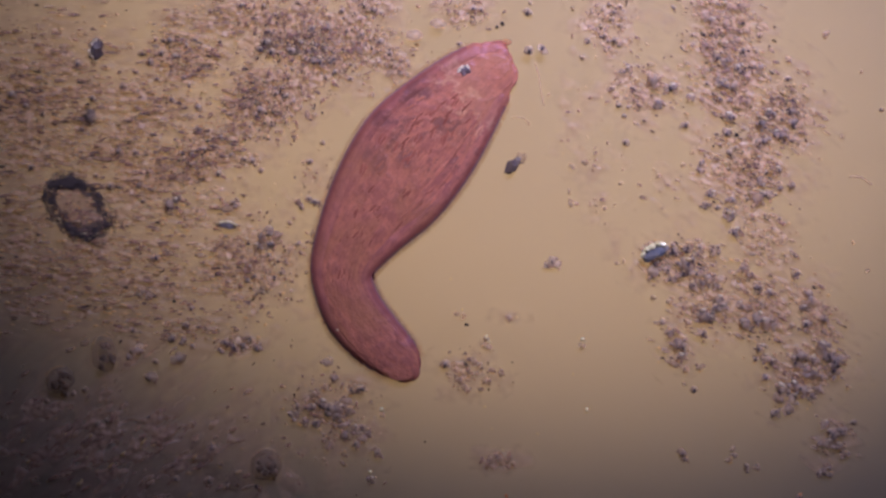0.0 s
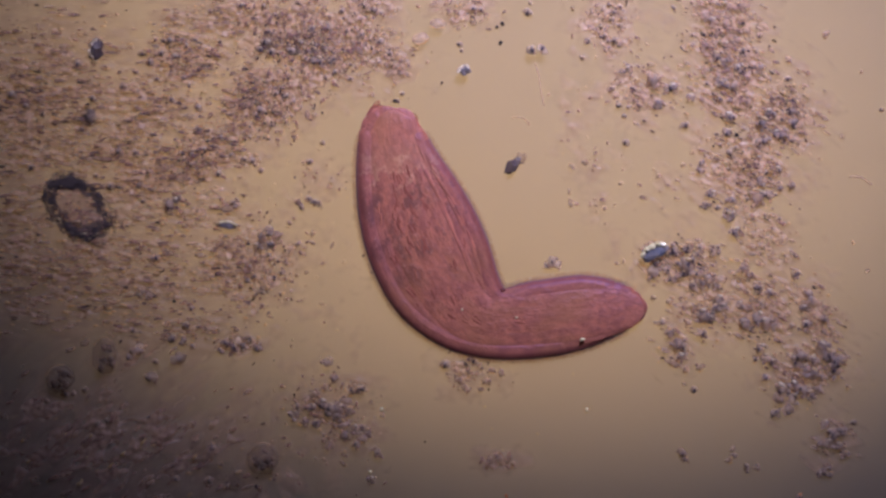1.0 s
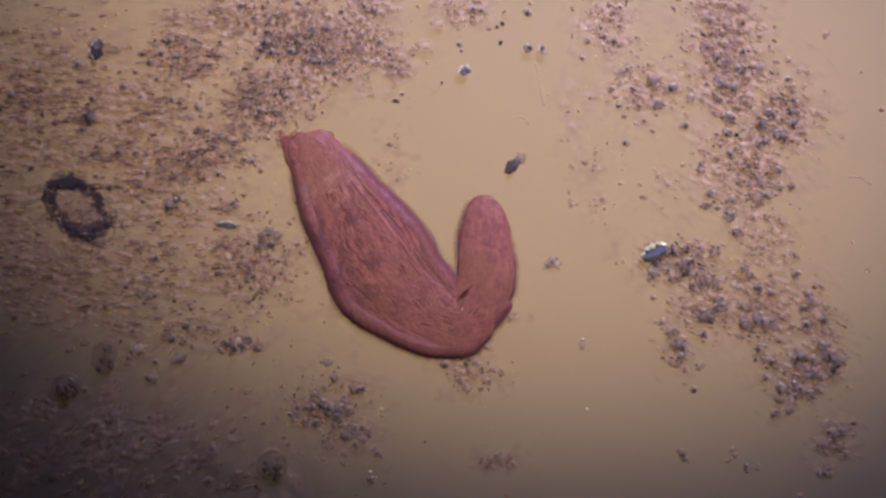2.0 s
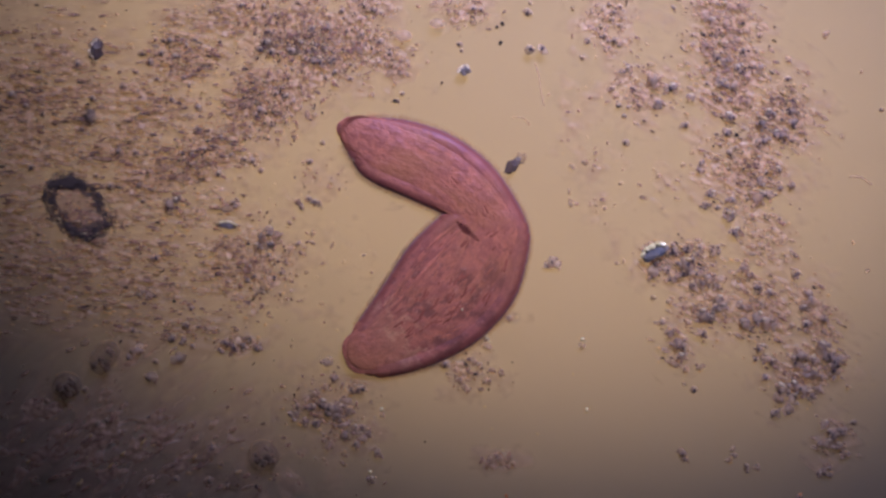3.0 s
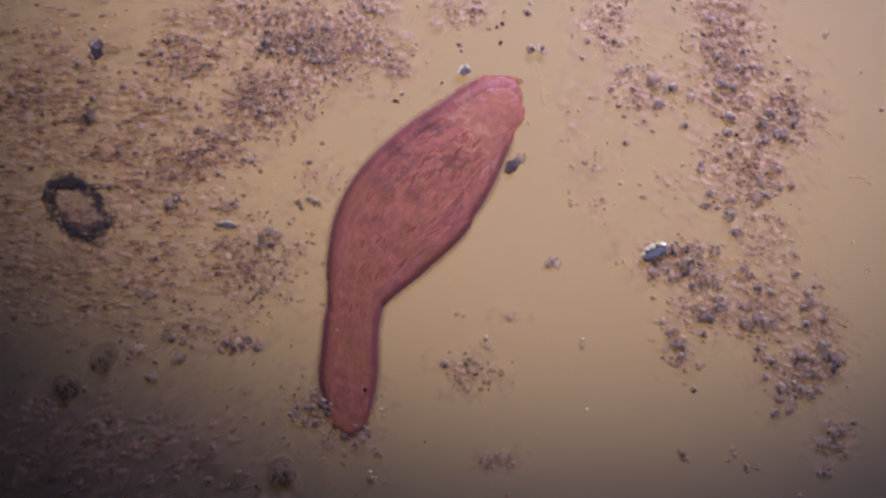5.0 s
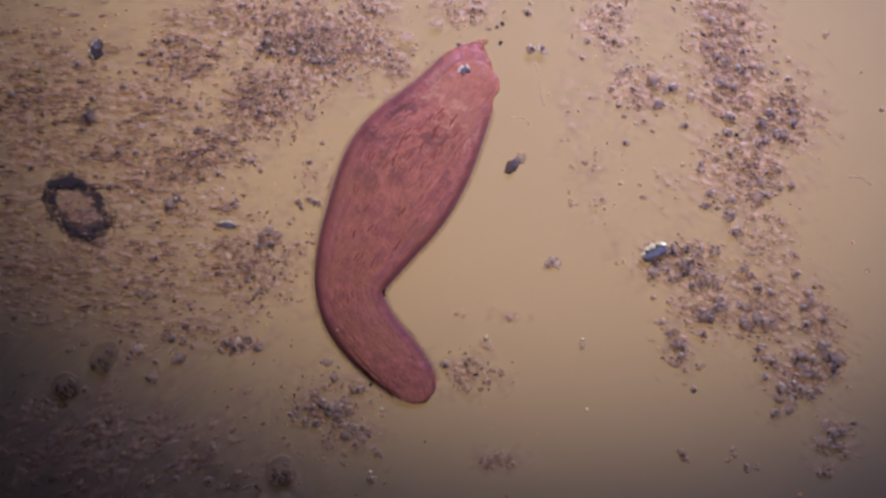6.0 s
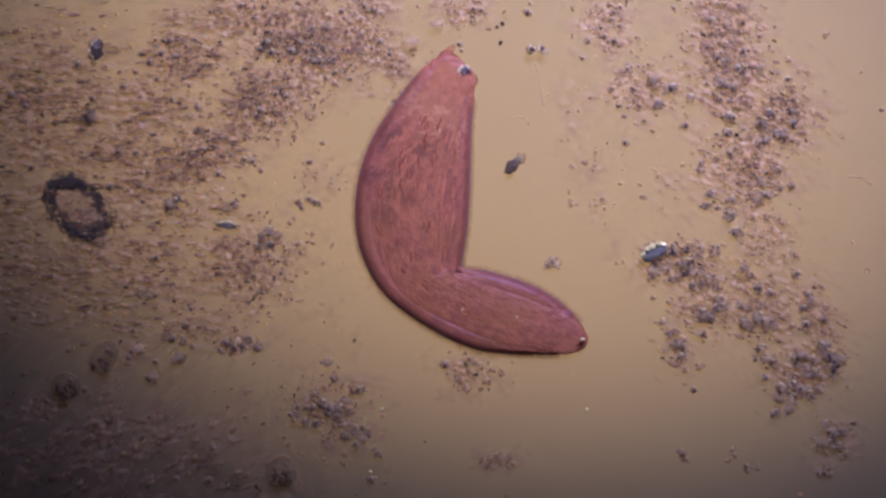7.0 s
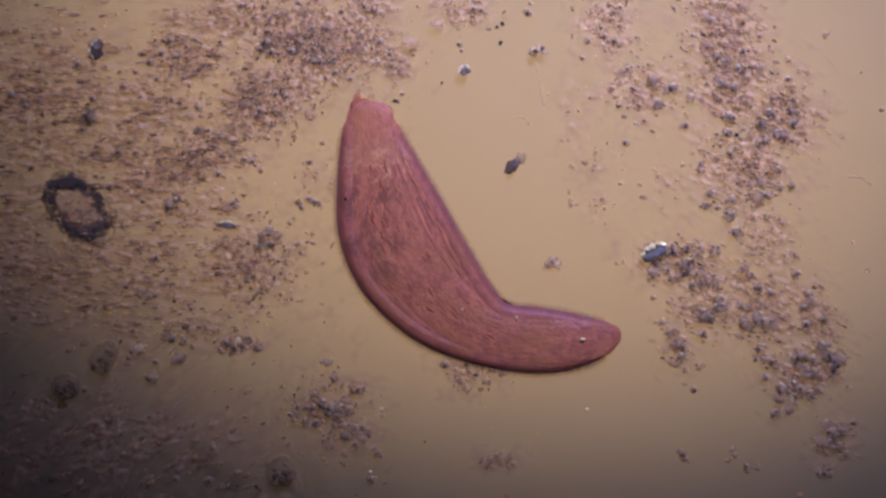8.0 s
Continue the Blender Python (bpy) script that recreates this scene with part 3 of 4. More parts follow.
bend(4.6, [(960, 180), (910, 172), (830, 190), (747, 209), (676, 244), (626, 295), (587, 367), (565, 430), (530, 510), (500, 580), (475, 640), (472, 690), (500, 727)],
     [(925, 260), (905, 305), (860, 370), (810, 415), (740, 460), (660, 505), (620, 560), (580, 620), (540, 680), (515, 715), (500, 727)])
bend(4.7, [(985, 165), (930, 150), (860, 168), (780, 195), (710, 230), (650, 275), (610, 335), (580, 400), (555, 470), (530, 530), (505, 590), (500, 650), (530, 697)],
     [(955, 240), (930, 290), (880, 360), (820, 415), (740, 455), (660, 490), (625, 540), (595, 620), (570, 670), (550, 692), (530, 697)])
bend(5.8, [(700, 170), (660, 205), (625, 270), (595, 340), (572, 410), (567, 480), (580, 560), (610, 620), (650, 680), (690, 740), (740, 790), (800, 815), (850, 825)],
     [(755, 245), (760, 310), (770, 400), (765, 470), (750, 550), (745, 615), (780, 670), (830, 720), (860, 770), (868, 805), (850, 825)])
bend(5.9, [(780, 115), (740, 150), (690, 195), (640, 255), (600, 330), (572, 400), (563, 470), (575, 540), (605, 610), (660, 680), (710, 735), (760, 765), (810, 775)],
     [(808, 200), (800, 270), (790, 360), (770, 430), (740, 500), (712, 565), (735, 610), (790, 660), (830, 715), (825, 755), (810, 775)])
bend(6.0, [(850, 70), (797, 90), (738, 140), (655, 206), (612, 268), (584, 350), (564, 430), (558, 500), (572, 565), (607, 620), (655, 667), (703, 696), (743, 699)],
     [(868, 170), (855, 235), (824, 328), (782, 400), (720, 468), (680, 517), (696, 562), (738, 612), (767, 655), (769, 682), (743, 699)])
bend(6.2, [(970, 45), (900, 60), (820, 100), (740, 150), (670, 205), (625, 260), (595, 330), (570, 400), (558, 470), (580, 540), (620, 590), (670, 622), (705, 622)],
     [(955, 140), (915, 210), (865, 290), (810, 345), (740, 390), (665, 440), (670, 490), (700, 550), (715, 590), (705, 622)])
bend(6.4, [(1028, 55), (990, 25), (920, 40), (840, 75), (760, 120), (690, 175), (635, 235), (600, 300), (575, 370), (570, 430), (595, 490), (640, 540), (690, 560)],
     [(995, 140), (930, 200), (890, 275), (840, 325), (760, 360), (675, 390), (690, 440), (710, 500), (708, 540), (690, 560)])
bend(6.5, [(1028, 50), (985, 25), (900, 45), (820, 80), (740, 130), (670, 190), (620, 255), (590, 320), (577, 390), (590, 450), (630, 500), (680, 528), (710, 532)],
     [(1000, 140), (945, 190), (900, 260), (850, 315), (770, 350), (680, 375), (705, 420), (735, 470), (737, 510), (710, 532)])
bend(6.6, [(1020, 55), (970, 30), (900, 45), (820, 80), (750, 125), (680, 185), (630, 240), (600, 310), (590, 370), (600, 430), (640, 475), (690, 500), (750, 510)],
     [(1005, 145), (940, 195), (900, 260), (850, 310), (780, 335), (680, 365), (730, 395), (770, 440), (783, 490), (750, 510)])
bend(6.8, [(935, 45), (880, 60), (810, 95), (740, 145), (670, 200), (625, 260), (603, 330), (605, 400), (635, 470), (690, 525), (750, 552), (820, 565), (870, 555)],
     [(940, 145), (910, 210), (860, 300), (800, 360), (715, 410), (780, 430), (840, 470), (880, 515), (885, 540), (870, 555)])
bend(6.9, [(875, 55), (820, 80), (750, 135), (690, 190), (645, 245), (618, 310), (613, 370), (630, 440), (670, 505), (730, 555), (800, 590), (870, 600), (930, 598)],
     [(890, 150), (870, 220), (840, 310), (800, 390), (760, 445), (820, 465), (890, 495), (940, 535), (958, 570), (930, 598)])
bend(7.0, [(790, 85), (740, 130), (690, 195), (650, 265), (630, 340), (632, 420), (660, 490), (705, 540), (770, 585), (840, 615), (920, 623), (990, 622), (1030, 605)],
     [(838, 150), (833, 230), (832, 320), (828, 400), (820, 482), (880, 490), (950, 510), (1005, 545), (1030, 580), (1030, 605)])
bend(7.2, [(685, 210), (670, 260), (668, 340), (670, 420), (695, 500), (740, 560), (800, 610), (870, 635), (950, 655), (1040, 685), (1120, 700), (1165, 695)],
     [(775, 240), (810, 300), (860, 370), (910, 450), (950, 525), (1020, 550), (1090, 585), (1140, 625), (1170, 670), (1165, 695)])
bend(7.4, [(680, 295), (675, 340), (690, 410), (715, 490), (760, 560), (820, 620), (900, 660), (990, 690), (1080, 720), (1160, 737), (1220, 730), (1243, 705)],
     [(770, 305), (820, 350), (880, 400), (940, 460), (1000, 530), (1060, 570), (1130, 605), (1190, 640), (1235, 680), (1243, 705)])
bend(7.5, [(682, 330), (680, 370), (705, 450), (730, 520), (770, 580), (820, 625), (890, 665), (970, 690), (1050, 705), (1120, 730), (1200, 737), (1268, 724), (1297, 706), (1302, 690)],
     [(775, 335), (830, 380), (892, 418), (954, 471), (1016, 530), (1064, 569), (1132, 599), (1201, 630), (1262, 652), (1295, 672), (1302, 690)])
bend(7.6, [(702, 375), (700, 410), (730, 490), (770, 560), (810, 610), (870, 650), (940, 685), (1020, 705), (1100, 720), (1200, 738), (1280, 728), (1322, 715)],
     [(790, 380), (850, 415), (920, 450), (990, 510), (1050, 565), (1100, 590), (1170, 610), (1240, 640), (1300, 670), (1325, 690), (1322, 715)])
bend(7.8, [(658, 320), (655, 370), (675, 440), (705, 510), (750, 570), (800, 615), (860, 650), (930, 685), (1010, 710), (1090, 727), (1170, 722), (1240, 705), (1263, 675)],
     [(750, 330), (800, 370), (860, 410), (920, 455), (980, 520), (1030, 575), (1090, 603), (1150, 615), (1210, 635), (1250, 655), (1263, 675)])
bend(8.0, [(625, 172), (605, 240), (597, 330), (600, 420), (630, 500), (680, 560), (740, 605), (810, 635), (890, 655), (970, 660), (1040, 645), (1085, 610), (1090, 590)],
     [(690, 205), (730, 270), (780, 350), (825, 430), (890, 530), (960, 545), (1020, 555), (1070, 570), (1090, 590)])

def fold(t, back, front):
    """The corner on the mouth side where the cell folds most sharply: its place, the crease's direction and the fold in degrees."""
    best = (0.0, 200)
    for i in range(120, 330, 3):
        a, b = front[i - 24] - front[i], front[i + 24] - front[i]
        a, b = a / np.linalg.norm(a), b / np.linalg.norm(b)
        if (a + b) @ (back[i] - front[i]) < 0:
            best = max(best, (math.degrees(math.acos(max(-1.0, min(1.0, -float(a @ b))))), i))
    i = best[1]
    way = front[i] - front[i + 26]
    if 1.3 < t < 1.7:
        way = np.array((1.0, -0.12))
    elif 3.35 < t < 3.55:
        way = np.array((-0.9, -0.25))
    return front[i], way / np.linalg.norm(way), best[0]


def swim():
    """The cell turns as a whole; its plates shift within it as it bends."""
    roots, places = [], []
    before = None
    for t, back, front in POSES:
        mid = 0.5 * (back[0] + front[0])
        way = mid[150:200].mean(0) - mid[240:290].mean(0)
        h = math.atan2(-way[1], way[0])
        if before is not None:
            h += round((before - h) / (2 * math.pi)) * 2 * math.pi
        before = h
        roots.append((t, mid.mean(0), h))
    rows = []
    for (t0, c0, h0), (t1, c1, h1) in zip(roots, roots[1:]):
        steps = 4 if t1 - t0 > 0.5 else 1
        for i in range(steps):
            k = i / steps
            c = c0 + (c1 - c0) * k
            rows.append((t0 + (t1 - t0) * k, pose(*at(c[0], c[1]), 0, 0, math.degrees(h0 + (h1 - h0) * k))))
    t, c, h = roots[-1]
    rows.append((t, pose(*at(c[0], c[1]), 0, 0, math.degrees(h))))
    walk(CELL, rows)
    long = np.mean([(back[1] + front[1]) / 2 for _, back, front in POSES]) * U
    wide = np.mean([np.linalg.norm(back[0] - front[0], axis=1) for _, back, front in POSES], axis=0) * U
    still = [(t, pose(*at(c[0], c[1]), 0, 0, math.degrees(h)).inverted()) for t, c, h in roots]
    for ob, s, v, half, z in PLATES:
        ob["rest"] = (-s * long, -v * wide[int(399 * s)], 0.0)
        rows = []
        for (t, inv), (_, back, front) in zip(still, POSES):
            p, way = plate_place(back, front, s, v, half)
            rows.append((t, inv @ pose(*at(p[0], p[1], z), 0, 0, math.degrees(math.atan2(-way[1], way[0])))))
        walk(ob, rows)
    # the shade slivers rise into sight as the body folds
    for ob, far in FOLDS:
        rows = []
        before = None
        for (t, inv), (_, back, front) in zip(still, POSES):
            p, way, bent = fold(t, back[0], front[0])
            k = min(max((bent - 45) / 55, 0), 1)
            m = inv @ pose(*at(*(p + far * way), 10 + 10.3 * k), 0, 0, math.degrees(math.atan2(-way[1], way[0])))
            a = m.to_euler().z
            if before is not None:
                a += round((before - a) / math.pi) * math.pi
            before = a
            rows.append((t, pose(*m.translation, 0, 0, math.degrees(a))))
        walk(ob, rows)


# ---- loose grains of detritus ----
def pebble_meshes(mat, tag, rough, count=5, core=None):
    """Unit pebbles; with a core, each is a clear hull with a dark kernel as its shaded side and a bright cap as its
    highlight.
    """
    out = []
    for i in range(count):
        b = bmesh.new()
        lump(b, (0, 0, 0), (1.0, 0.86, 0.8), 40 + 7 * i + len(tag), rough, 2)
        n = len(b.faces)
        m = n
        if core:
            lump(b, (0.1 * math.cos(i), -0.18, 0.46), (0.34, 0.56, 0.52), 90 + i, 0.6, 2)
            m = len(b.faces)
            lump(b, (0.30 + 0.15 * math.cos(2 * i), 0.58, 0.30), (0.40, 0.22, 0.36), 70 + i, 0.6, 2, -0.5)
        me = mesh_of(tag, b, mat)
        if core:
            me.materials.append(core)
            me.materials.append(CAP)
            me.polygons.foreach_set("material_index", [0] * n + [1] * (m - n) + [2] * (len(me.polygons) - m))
        out.append(me)
    return out


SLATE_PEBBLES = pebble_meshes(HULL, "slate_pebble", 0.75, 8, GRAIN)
STONE_PEBBLES = pebble_meshes(STONE, "stone_pebble", 0.8, 8)
PALE_PEBBLES = pebble_meshes(PALE, "pale_pebble", 0.8, 8)
HULL_PEBBLES = pebble_meshes(HULL, "hull_pebble", 0.8, 6)
CORE_PEBBLES = pebble_meshes(GRAIN, "core_pebble", 0.6, 5)
CAP_PEBBLES = pebble_meshes(CAP, "cap_pebble", 0.6, 4)
BLACK_PEBBLES = pebble_meshes(DARK, "black_pebble", 0.5, 2)
GLINT_PEBBLES = pebble_meshes(GLINT, "glassy_pebble", 0.5, 3)
AMBER_PEBBLES = pebble_meshes(material("amber_grain", (0.75, 0.28, 0.12), 0.35, 0.5, (0.95, 0.5, 0.22), 90, coat=0.4, sheer=0.3), "amber_pebble", 0.5, 2)
SPECK_PEBBLES = pebble_meshes(SPECK, "speck_pebble", 0.3, 2)
FLAKE = material("blue_flake", (0.17, 0.185, 0.26), 0.4, 0.5, (0.40, 0.37, 0.42), 80, 0.8, 0.5, 200, 0.3, 0.2, sheer=0.2, clear=0.32)
BLUE = material("bright_blue_flake", (0.15, 0.19, 0.30), 0.35, 0.5, (0.50, 0.50, 0.55), 80, 0.8, 0.5, 200, 0.3, 0.2, sheer=0.25, clear=0.25)
SMEAR = material("dark_smear", (0.16, 0.13, 0.115), 0.6, 0.2, (0.30, 0.24, 0.21), 60, 0.8, 0.4, 150, sheer=0.2, clear=0.94)
SMEAR_PEBBLES = pebble_meshes(SMEAR, "smear_pebble", 0.9, 6)
pick = random.Random(11)


def pebble(name, meshes, x, y, r, z=None, long=1.0, turn=None, parent=None):
    """One grain of radius r at a plan point; long: how much longer than wide it is."""
    ob = new(name, pick.choice(meshes))
    # hulled grains turn little, so kernel and cap keep to shaded and lit sides
    a = (pick.uniform(-40, 30) if meshes is SLATE_PEBBLES else pick.uniform(0, 360)) if turn is None else turn
    d = sediment(x, y) if z is None else 0
    high = r * 0.55 + 5 * min(d, 1) if z is None else z
    ob.matrix_basis = (Matrix.Translation(at(x, y, high)) @ Matrix.Rotation(radians(a), 4, "Z")
                       @ Matrix.Diagonal((r * U * long, r * U, r * U * pick.uniform(0.8, 1.05), 1)))
    if parent:
        ob.parent = parent
        ob.matrix_basis = parent.matrix_basis.inverted() @ ob.matrix_basis
    return ob


def grains(places, meshes=SLATE_PEBBLES, label="dark slate-grey rounded detritus grain lying on the slide", z=None):
    for x, y, r in places:
        tagged(pebble("detritus_grain", meshes, x, y, 0.9 * r, z, pick.uniform(0.9, 1.35)), label, "grain", "detritus grains")


def clump(label, blobs, pale=0.0, bare=False):
    """Grains stuck together: hazy lumps at plan points with their radii, dark kernels set low in them as shade, bright
    beads as glints and small beads about them.
    """
    x0, y0 = blobs[0][:2]
    top = new("detritus_clump")
    top.matrix_basis = Matrix.Translation(at(x0, y0, 0))
    tagged(top, label, "clump", "detritus clumps")
    for x, y, r in blobs:
        if bare:
            for k in range(2):
                pebble("haze", SMEAR_PEBBLES, x + r * pick.gauss(0, 0.35), y + r * pick.gauss(0, 0.35), r * pick.uniform(0.5, 0.95), 3 + k, pick.uniform(0.9, 1.3), None, top)
            continue
        faint = pick.random() < pale
        z = 3 + 0.5 * r
        pebble("grain", PALE_PEBBLES if faint else pick.choice((STONE_PEBBLES, STONE_PEBBLES, HULL_PEBBLES)), x, y, 0.92 * r, z, pick.uniform(0.9, 1.25), None, top)
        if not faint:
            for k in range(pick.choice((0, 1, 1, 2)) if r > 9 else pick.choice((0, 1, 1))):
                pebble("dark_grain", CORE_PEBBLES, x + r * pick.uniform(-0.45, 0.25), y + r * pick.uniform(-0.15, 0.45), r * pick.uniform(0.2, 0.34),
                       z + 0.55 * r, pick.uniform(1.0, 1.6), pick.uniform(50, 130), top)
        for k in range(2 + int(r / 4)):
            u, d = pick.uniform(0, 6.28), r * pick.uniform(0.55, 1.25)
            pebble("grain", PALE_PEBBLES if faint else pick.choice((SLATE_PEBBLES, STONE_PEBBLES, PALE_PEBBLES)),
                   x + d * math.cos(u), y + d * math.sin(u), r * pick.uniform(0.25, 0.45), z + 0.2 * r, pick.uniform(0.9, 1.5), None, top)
        # bright bead at the lump's upper side stands in for its highlight
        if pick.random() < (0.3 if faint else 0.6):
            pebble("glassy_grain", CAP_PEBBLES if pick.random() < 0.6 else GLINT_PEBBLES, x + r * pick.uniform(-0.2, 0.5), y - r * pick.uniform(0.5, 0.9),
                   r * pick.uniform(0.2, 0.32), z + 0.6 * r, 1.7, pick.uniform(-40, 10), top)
        # amber bead below the lump stands in for the glow under it
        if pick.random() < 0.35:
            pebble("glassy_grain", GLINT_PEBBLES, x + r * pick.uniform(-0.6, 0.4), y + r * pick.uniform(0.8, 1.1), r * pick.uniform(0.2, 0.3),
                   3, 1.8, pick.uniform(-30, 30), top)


# the field's upper side, towards x = 0
grains([(372, 21, 5), (389, 74, 5), (346, 71, 6), (302, 176, 6), (300, 72, 8), (275, 70, 6), (285, 95, 7), (265, 110, 8),
        (250, 95, 6), (310, 100, 7), (325, 70, 4), (330, 80, 5), (290, 72, 5), (288, 108, 4), (300, 130, 5), (278, 140, 6),
        (325, 138, 5), (335, 152, 5), (240, 128, 5), (218, 153, 8), (145, 230, 5), (163, 175, 7), (350, 190, 7)])
grains([(350, 228, 6), (390, 243, 6), (322, 272, 6), (340, 275, 6), (360, 265, 6), (380, 258, 5), (55, 297, 7), (210, 268, 9),
        (240, 270, 7), (138, 113, 8), (20, 168, 9), (45, 188, 7), (75, 202, 7), (338, 292, 6), (362, 292, 5), (386, 308, 7),
        (246, 329, 6), (253, 356, 5), (298, 364, 11), (318, 351, 7), (195, 330, 9), (170, 312, 6), (275, 457, 9)])
grains([(425, 10, 7), (467, 12, 6), (528, 5, 5), (487, 27, 6), (552, 50, 7), (580, 50, 6), (605, 20, 6), (660, 18, 8),
        (674, 24, 5), (640, 62, 6), (672, 73, 7), (690, 94, 6), (731, 97, 4), (532, 76, 6), (515, 90, 7), (557, 80, 5),
        (575, 78, 5), (565, 110, 8), (590, 105, 6), (576, 137, 6), (593, 128, 6), (427, 137, 4), (488, 165, 6), (508, 170, 6)])
grains([(460, 195, 8), (484, 199, 4), (481, 222, 5), (475, 246, 4), (570, 253, 6), (548, 287, 6), (620, 140, 6), (430, 235, 5),
        (442, 243, 5), (410, 275, 6), (432, 283, 6), (445, 285, 7), (452, 292, 5), (462, 302, 6), (470, 75, 9), (480, 92, 8),
        (460, 88, 7), (388, 243, 5), (410, 255, 5), (452, 205, 6), (527, 358, 6), (534, 368, 5), (546, 352, 6), (556, 358, 6)])
# towards the middle and the lower edge
grains([(432, 347, 4), (512, 395, 5), (527, 432, 5), (553, 430, 5), (462, 418, 7), (478, 432, 6), (476, 452, 5), (493, 462, 5),
        (498, 483, 6), (525, 487, 4), (450, 488, 4), (438, 498, 6), (441, 472, 5), (464, 518, 5), (464, 540, 4), (398, 608, 6),
        (391, 622, 5), (413, 614, 7), (430, 612, 6), (456, 617, 7), (440, 598, 5), (118, 510, 5), (235, 585, 7), (295, 493, 5)])
grains([(338, 546, 6), (330, 577, 6), (305, 600, 7), (320, 608, 5), (318, 638, 6), (262, 668, 7), (275, 640, 6), (228, 632, 8),
        (248, 622, 7), (83, 710, 6), (115, 697, 8), (130, 697, 6), (150, 690, 6), (310, 848, 7), (190, 745, 6), (370, 850, 8),
        (172, 750, 6), (375, 793, 7), (788, 645, 9), ])
grains([(1107, 252, 8), (838, 15, 7), (852, 18, 6),
        (933, 22, 8), (938, 6, 5), (813, 78, 6), (1030, 103, 5), (1078, 8, 5), (1097, 12, 5), (1086, 22, 5), (1082, 34, 5),
        (1064, 48, 5), (1070, 63, 5), (1087, 72, 7), (1097, 45, 5), (1040, 73, 7), (1115, 118, 5), (1105, 127, 5)])
grains([(1117, 135, 4), (1155, 142, 10), (1085, 157, 5), (1122, 157, 5), (1190, 155, 10), (1165, 180, 6), (1095, 187, 6),
        (1112, 190, 5), (1105, 206, 5), (1192, 14, 5), (1224, 5, 4), (1283, 5, 5), (1283, 42, 6), (1258, 35, 7), (1225, 62, 5),
        (1310, 58, 4), (1344, 63, 7), (1250, 148, 5), (1270, 143, 5), (1280, 150, 6), (1297, 153, 8), (1275, 175, 5)])
grains([(1290, 178, 6), (1305, 120, 6), (1345, 118, 7), (1393, 140, 6), (1375, 172, 4), (1385, 165, 5), (1297, 207, 7),
        (1290, 235, 8), (1268, 238, 5), (1315, 228, 5), (1350, 218, 8), (1362, 200, 5), (1402, 197, 5), (1402, 217, 7),
        (1380, 240, 8), (1352, 250, 8), (1275, 257, 5), (1288, 256, 4), (1302, 262, 5), (1290, 270, 6), (1343, 279, 6)])
grains([(1290, 299, 4), (1212, 222, 8), (1560, 194, 5), (1312, 328, 5), (1330, 340, 4), (1322, 352, 5), (1255, 343, 8),
        (1240, 365, 5), (1250, 362, 6), (1296, 354, 6), (1285, 358, 4), (1270, 368, 6), (1295, 380, 9), (1302, 410, 8),
        (1356, 305, 5), (1378, 302, 7), (1350, 345, 8), (1373, 345, 4), (1380, 333, 6), (1402, 328, 6), (1380, 388, 4)])
grains([(1352, 380, 4), (1410, 482, 7), (1330, 488, 6), (1316, 473, 9), (1340, 508, 7), (1360, 517, 6), (1435, 530, 8),
        (1420, 545, 7), (1425, 573, 8), (1457, 565, 8), (1224, 506, 7), (1228, 690, 7), (1208, 803, 8), (1213, 812, 5),
        (1298, 806, 6), (1320, 830, 5), (1460, 838, 6), (1468, 830, 5), (1510, 748, 6), (1415, 880, 6), (1355, 668, 7)])
grains([(1461, 62, 6), (1212, 224, 5), (1350, 118, 6), (1402, 160, 6), (1090, 170, 6), (1048, 20, 6), (838, 40, 7), (860, 600, 6),
        (700, 240, 4), (690, 130, 7), (705, 118, 7), (1010, 362, 5), (1430, 130, 6), (1330, 450, 6), (1385, 560, 7)],
       PALE_PEBBLES, "pale pinkish translucent detritus grain lying on the slide")
grains([(1304, 239, 4), (308, 533, 4), (886, 76, 4), (880, 48, 4), (889, 42, 4), (484, 199, 3), (752, 782, 2.5), (362, 517, 2),
        (380, 571, 2), (517, 602, 2.2), (448, 530, 3), (443, 533, 2.2), (485, 638, 1.8), (305, 825, 3), (450, 527, 2.4), (700, 179, 5)],
       BLACK_PEBBLES, "tiny black grain lying on the slide")
# the pale one stands in for the bright haze beside the dark flake
for x, y, r, a, m in ((920, 282, 10, 60, PALE_PEBBLES), (160, 207, 11, 80, STONE_PEBBLES)):
    tagged(pebble("detritus_grain", m, x, y, r, None, 1.25, a), "large oval hazy lump on the slide", "grain", "detritus grains")
grains([(940, 24, 4), (817, 90, 4), (711, 166, 5), (704, 178, 4)], SLATE_PEBBLES,
       "dark slate-grey rounded detritus grain on the slide", 6)
grains([(914, 562, 2.5), (818, 548, 2.4), (597, 584, 2.0), (1031, 601, 4.2)],
       SPECK_PEBBLES, "tiny bright glinting speck afloat in the water", 24)
grains([(676, 725, 4.4), (1039, 726, 4.4), (870, 760, 1.8), (951, 768, 2), (858, 720, 2), (1014, 662, 1.8), (798, 494, 1.8), (655, 836, 4),
        (890, 797, 2), (861, 597, 4), (866, 604, 3), (615, 350, 1.4), (1157, 526, 4), (1172, 566, 3.5)],
       SPECK_PEBBLES, "tiny bright glinting speck on the slide", 5)
grains([(896, 878, 4), (1416, 876, 4)], AMBER_PEBBLES, "small reddish amber grain on the slide", 4)
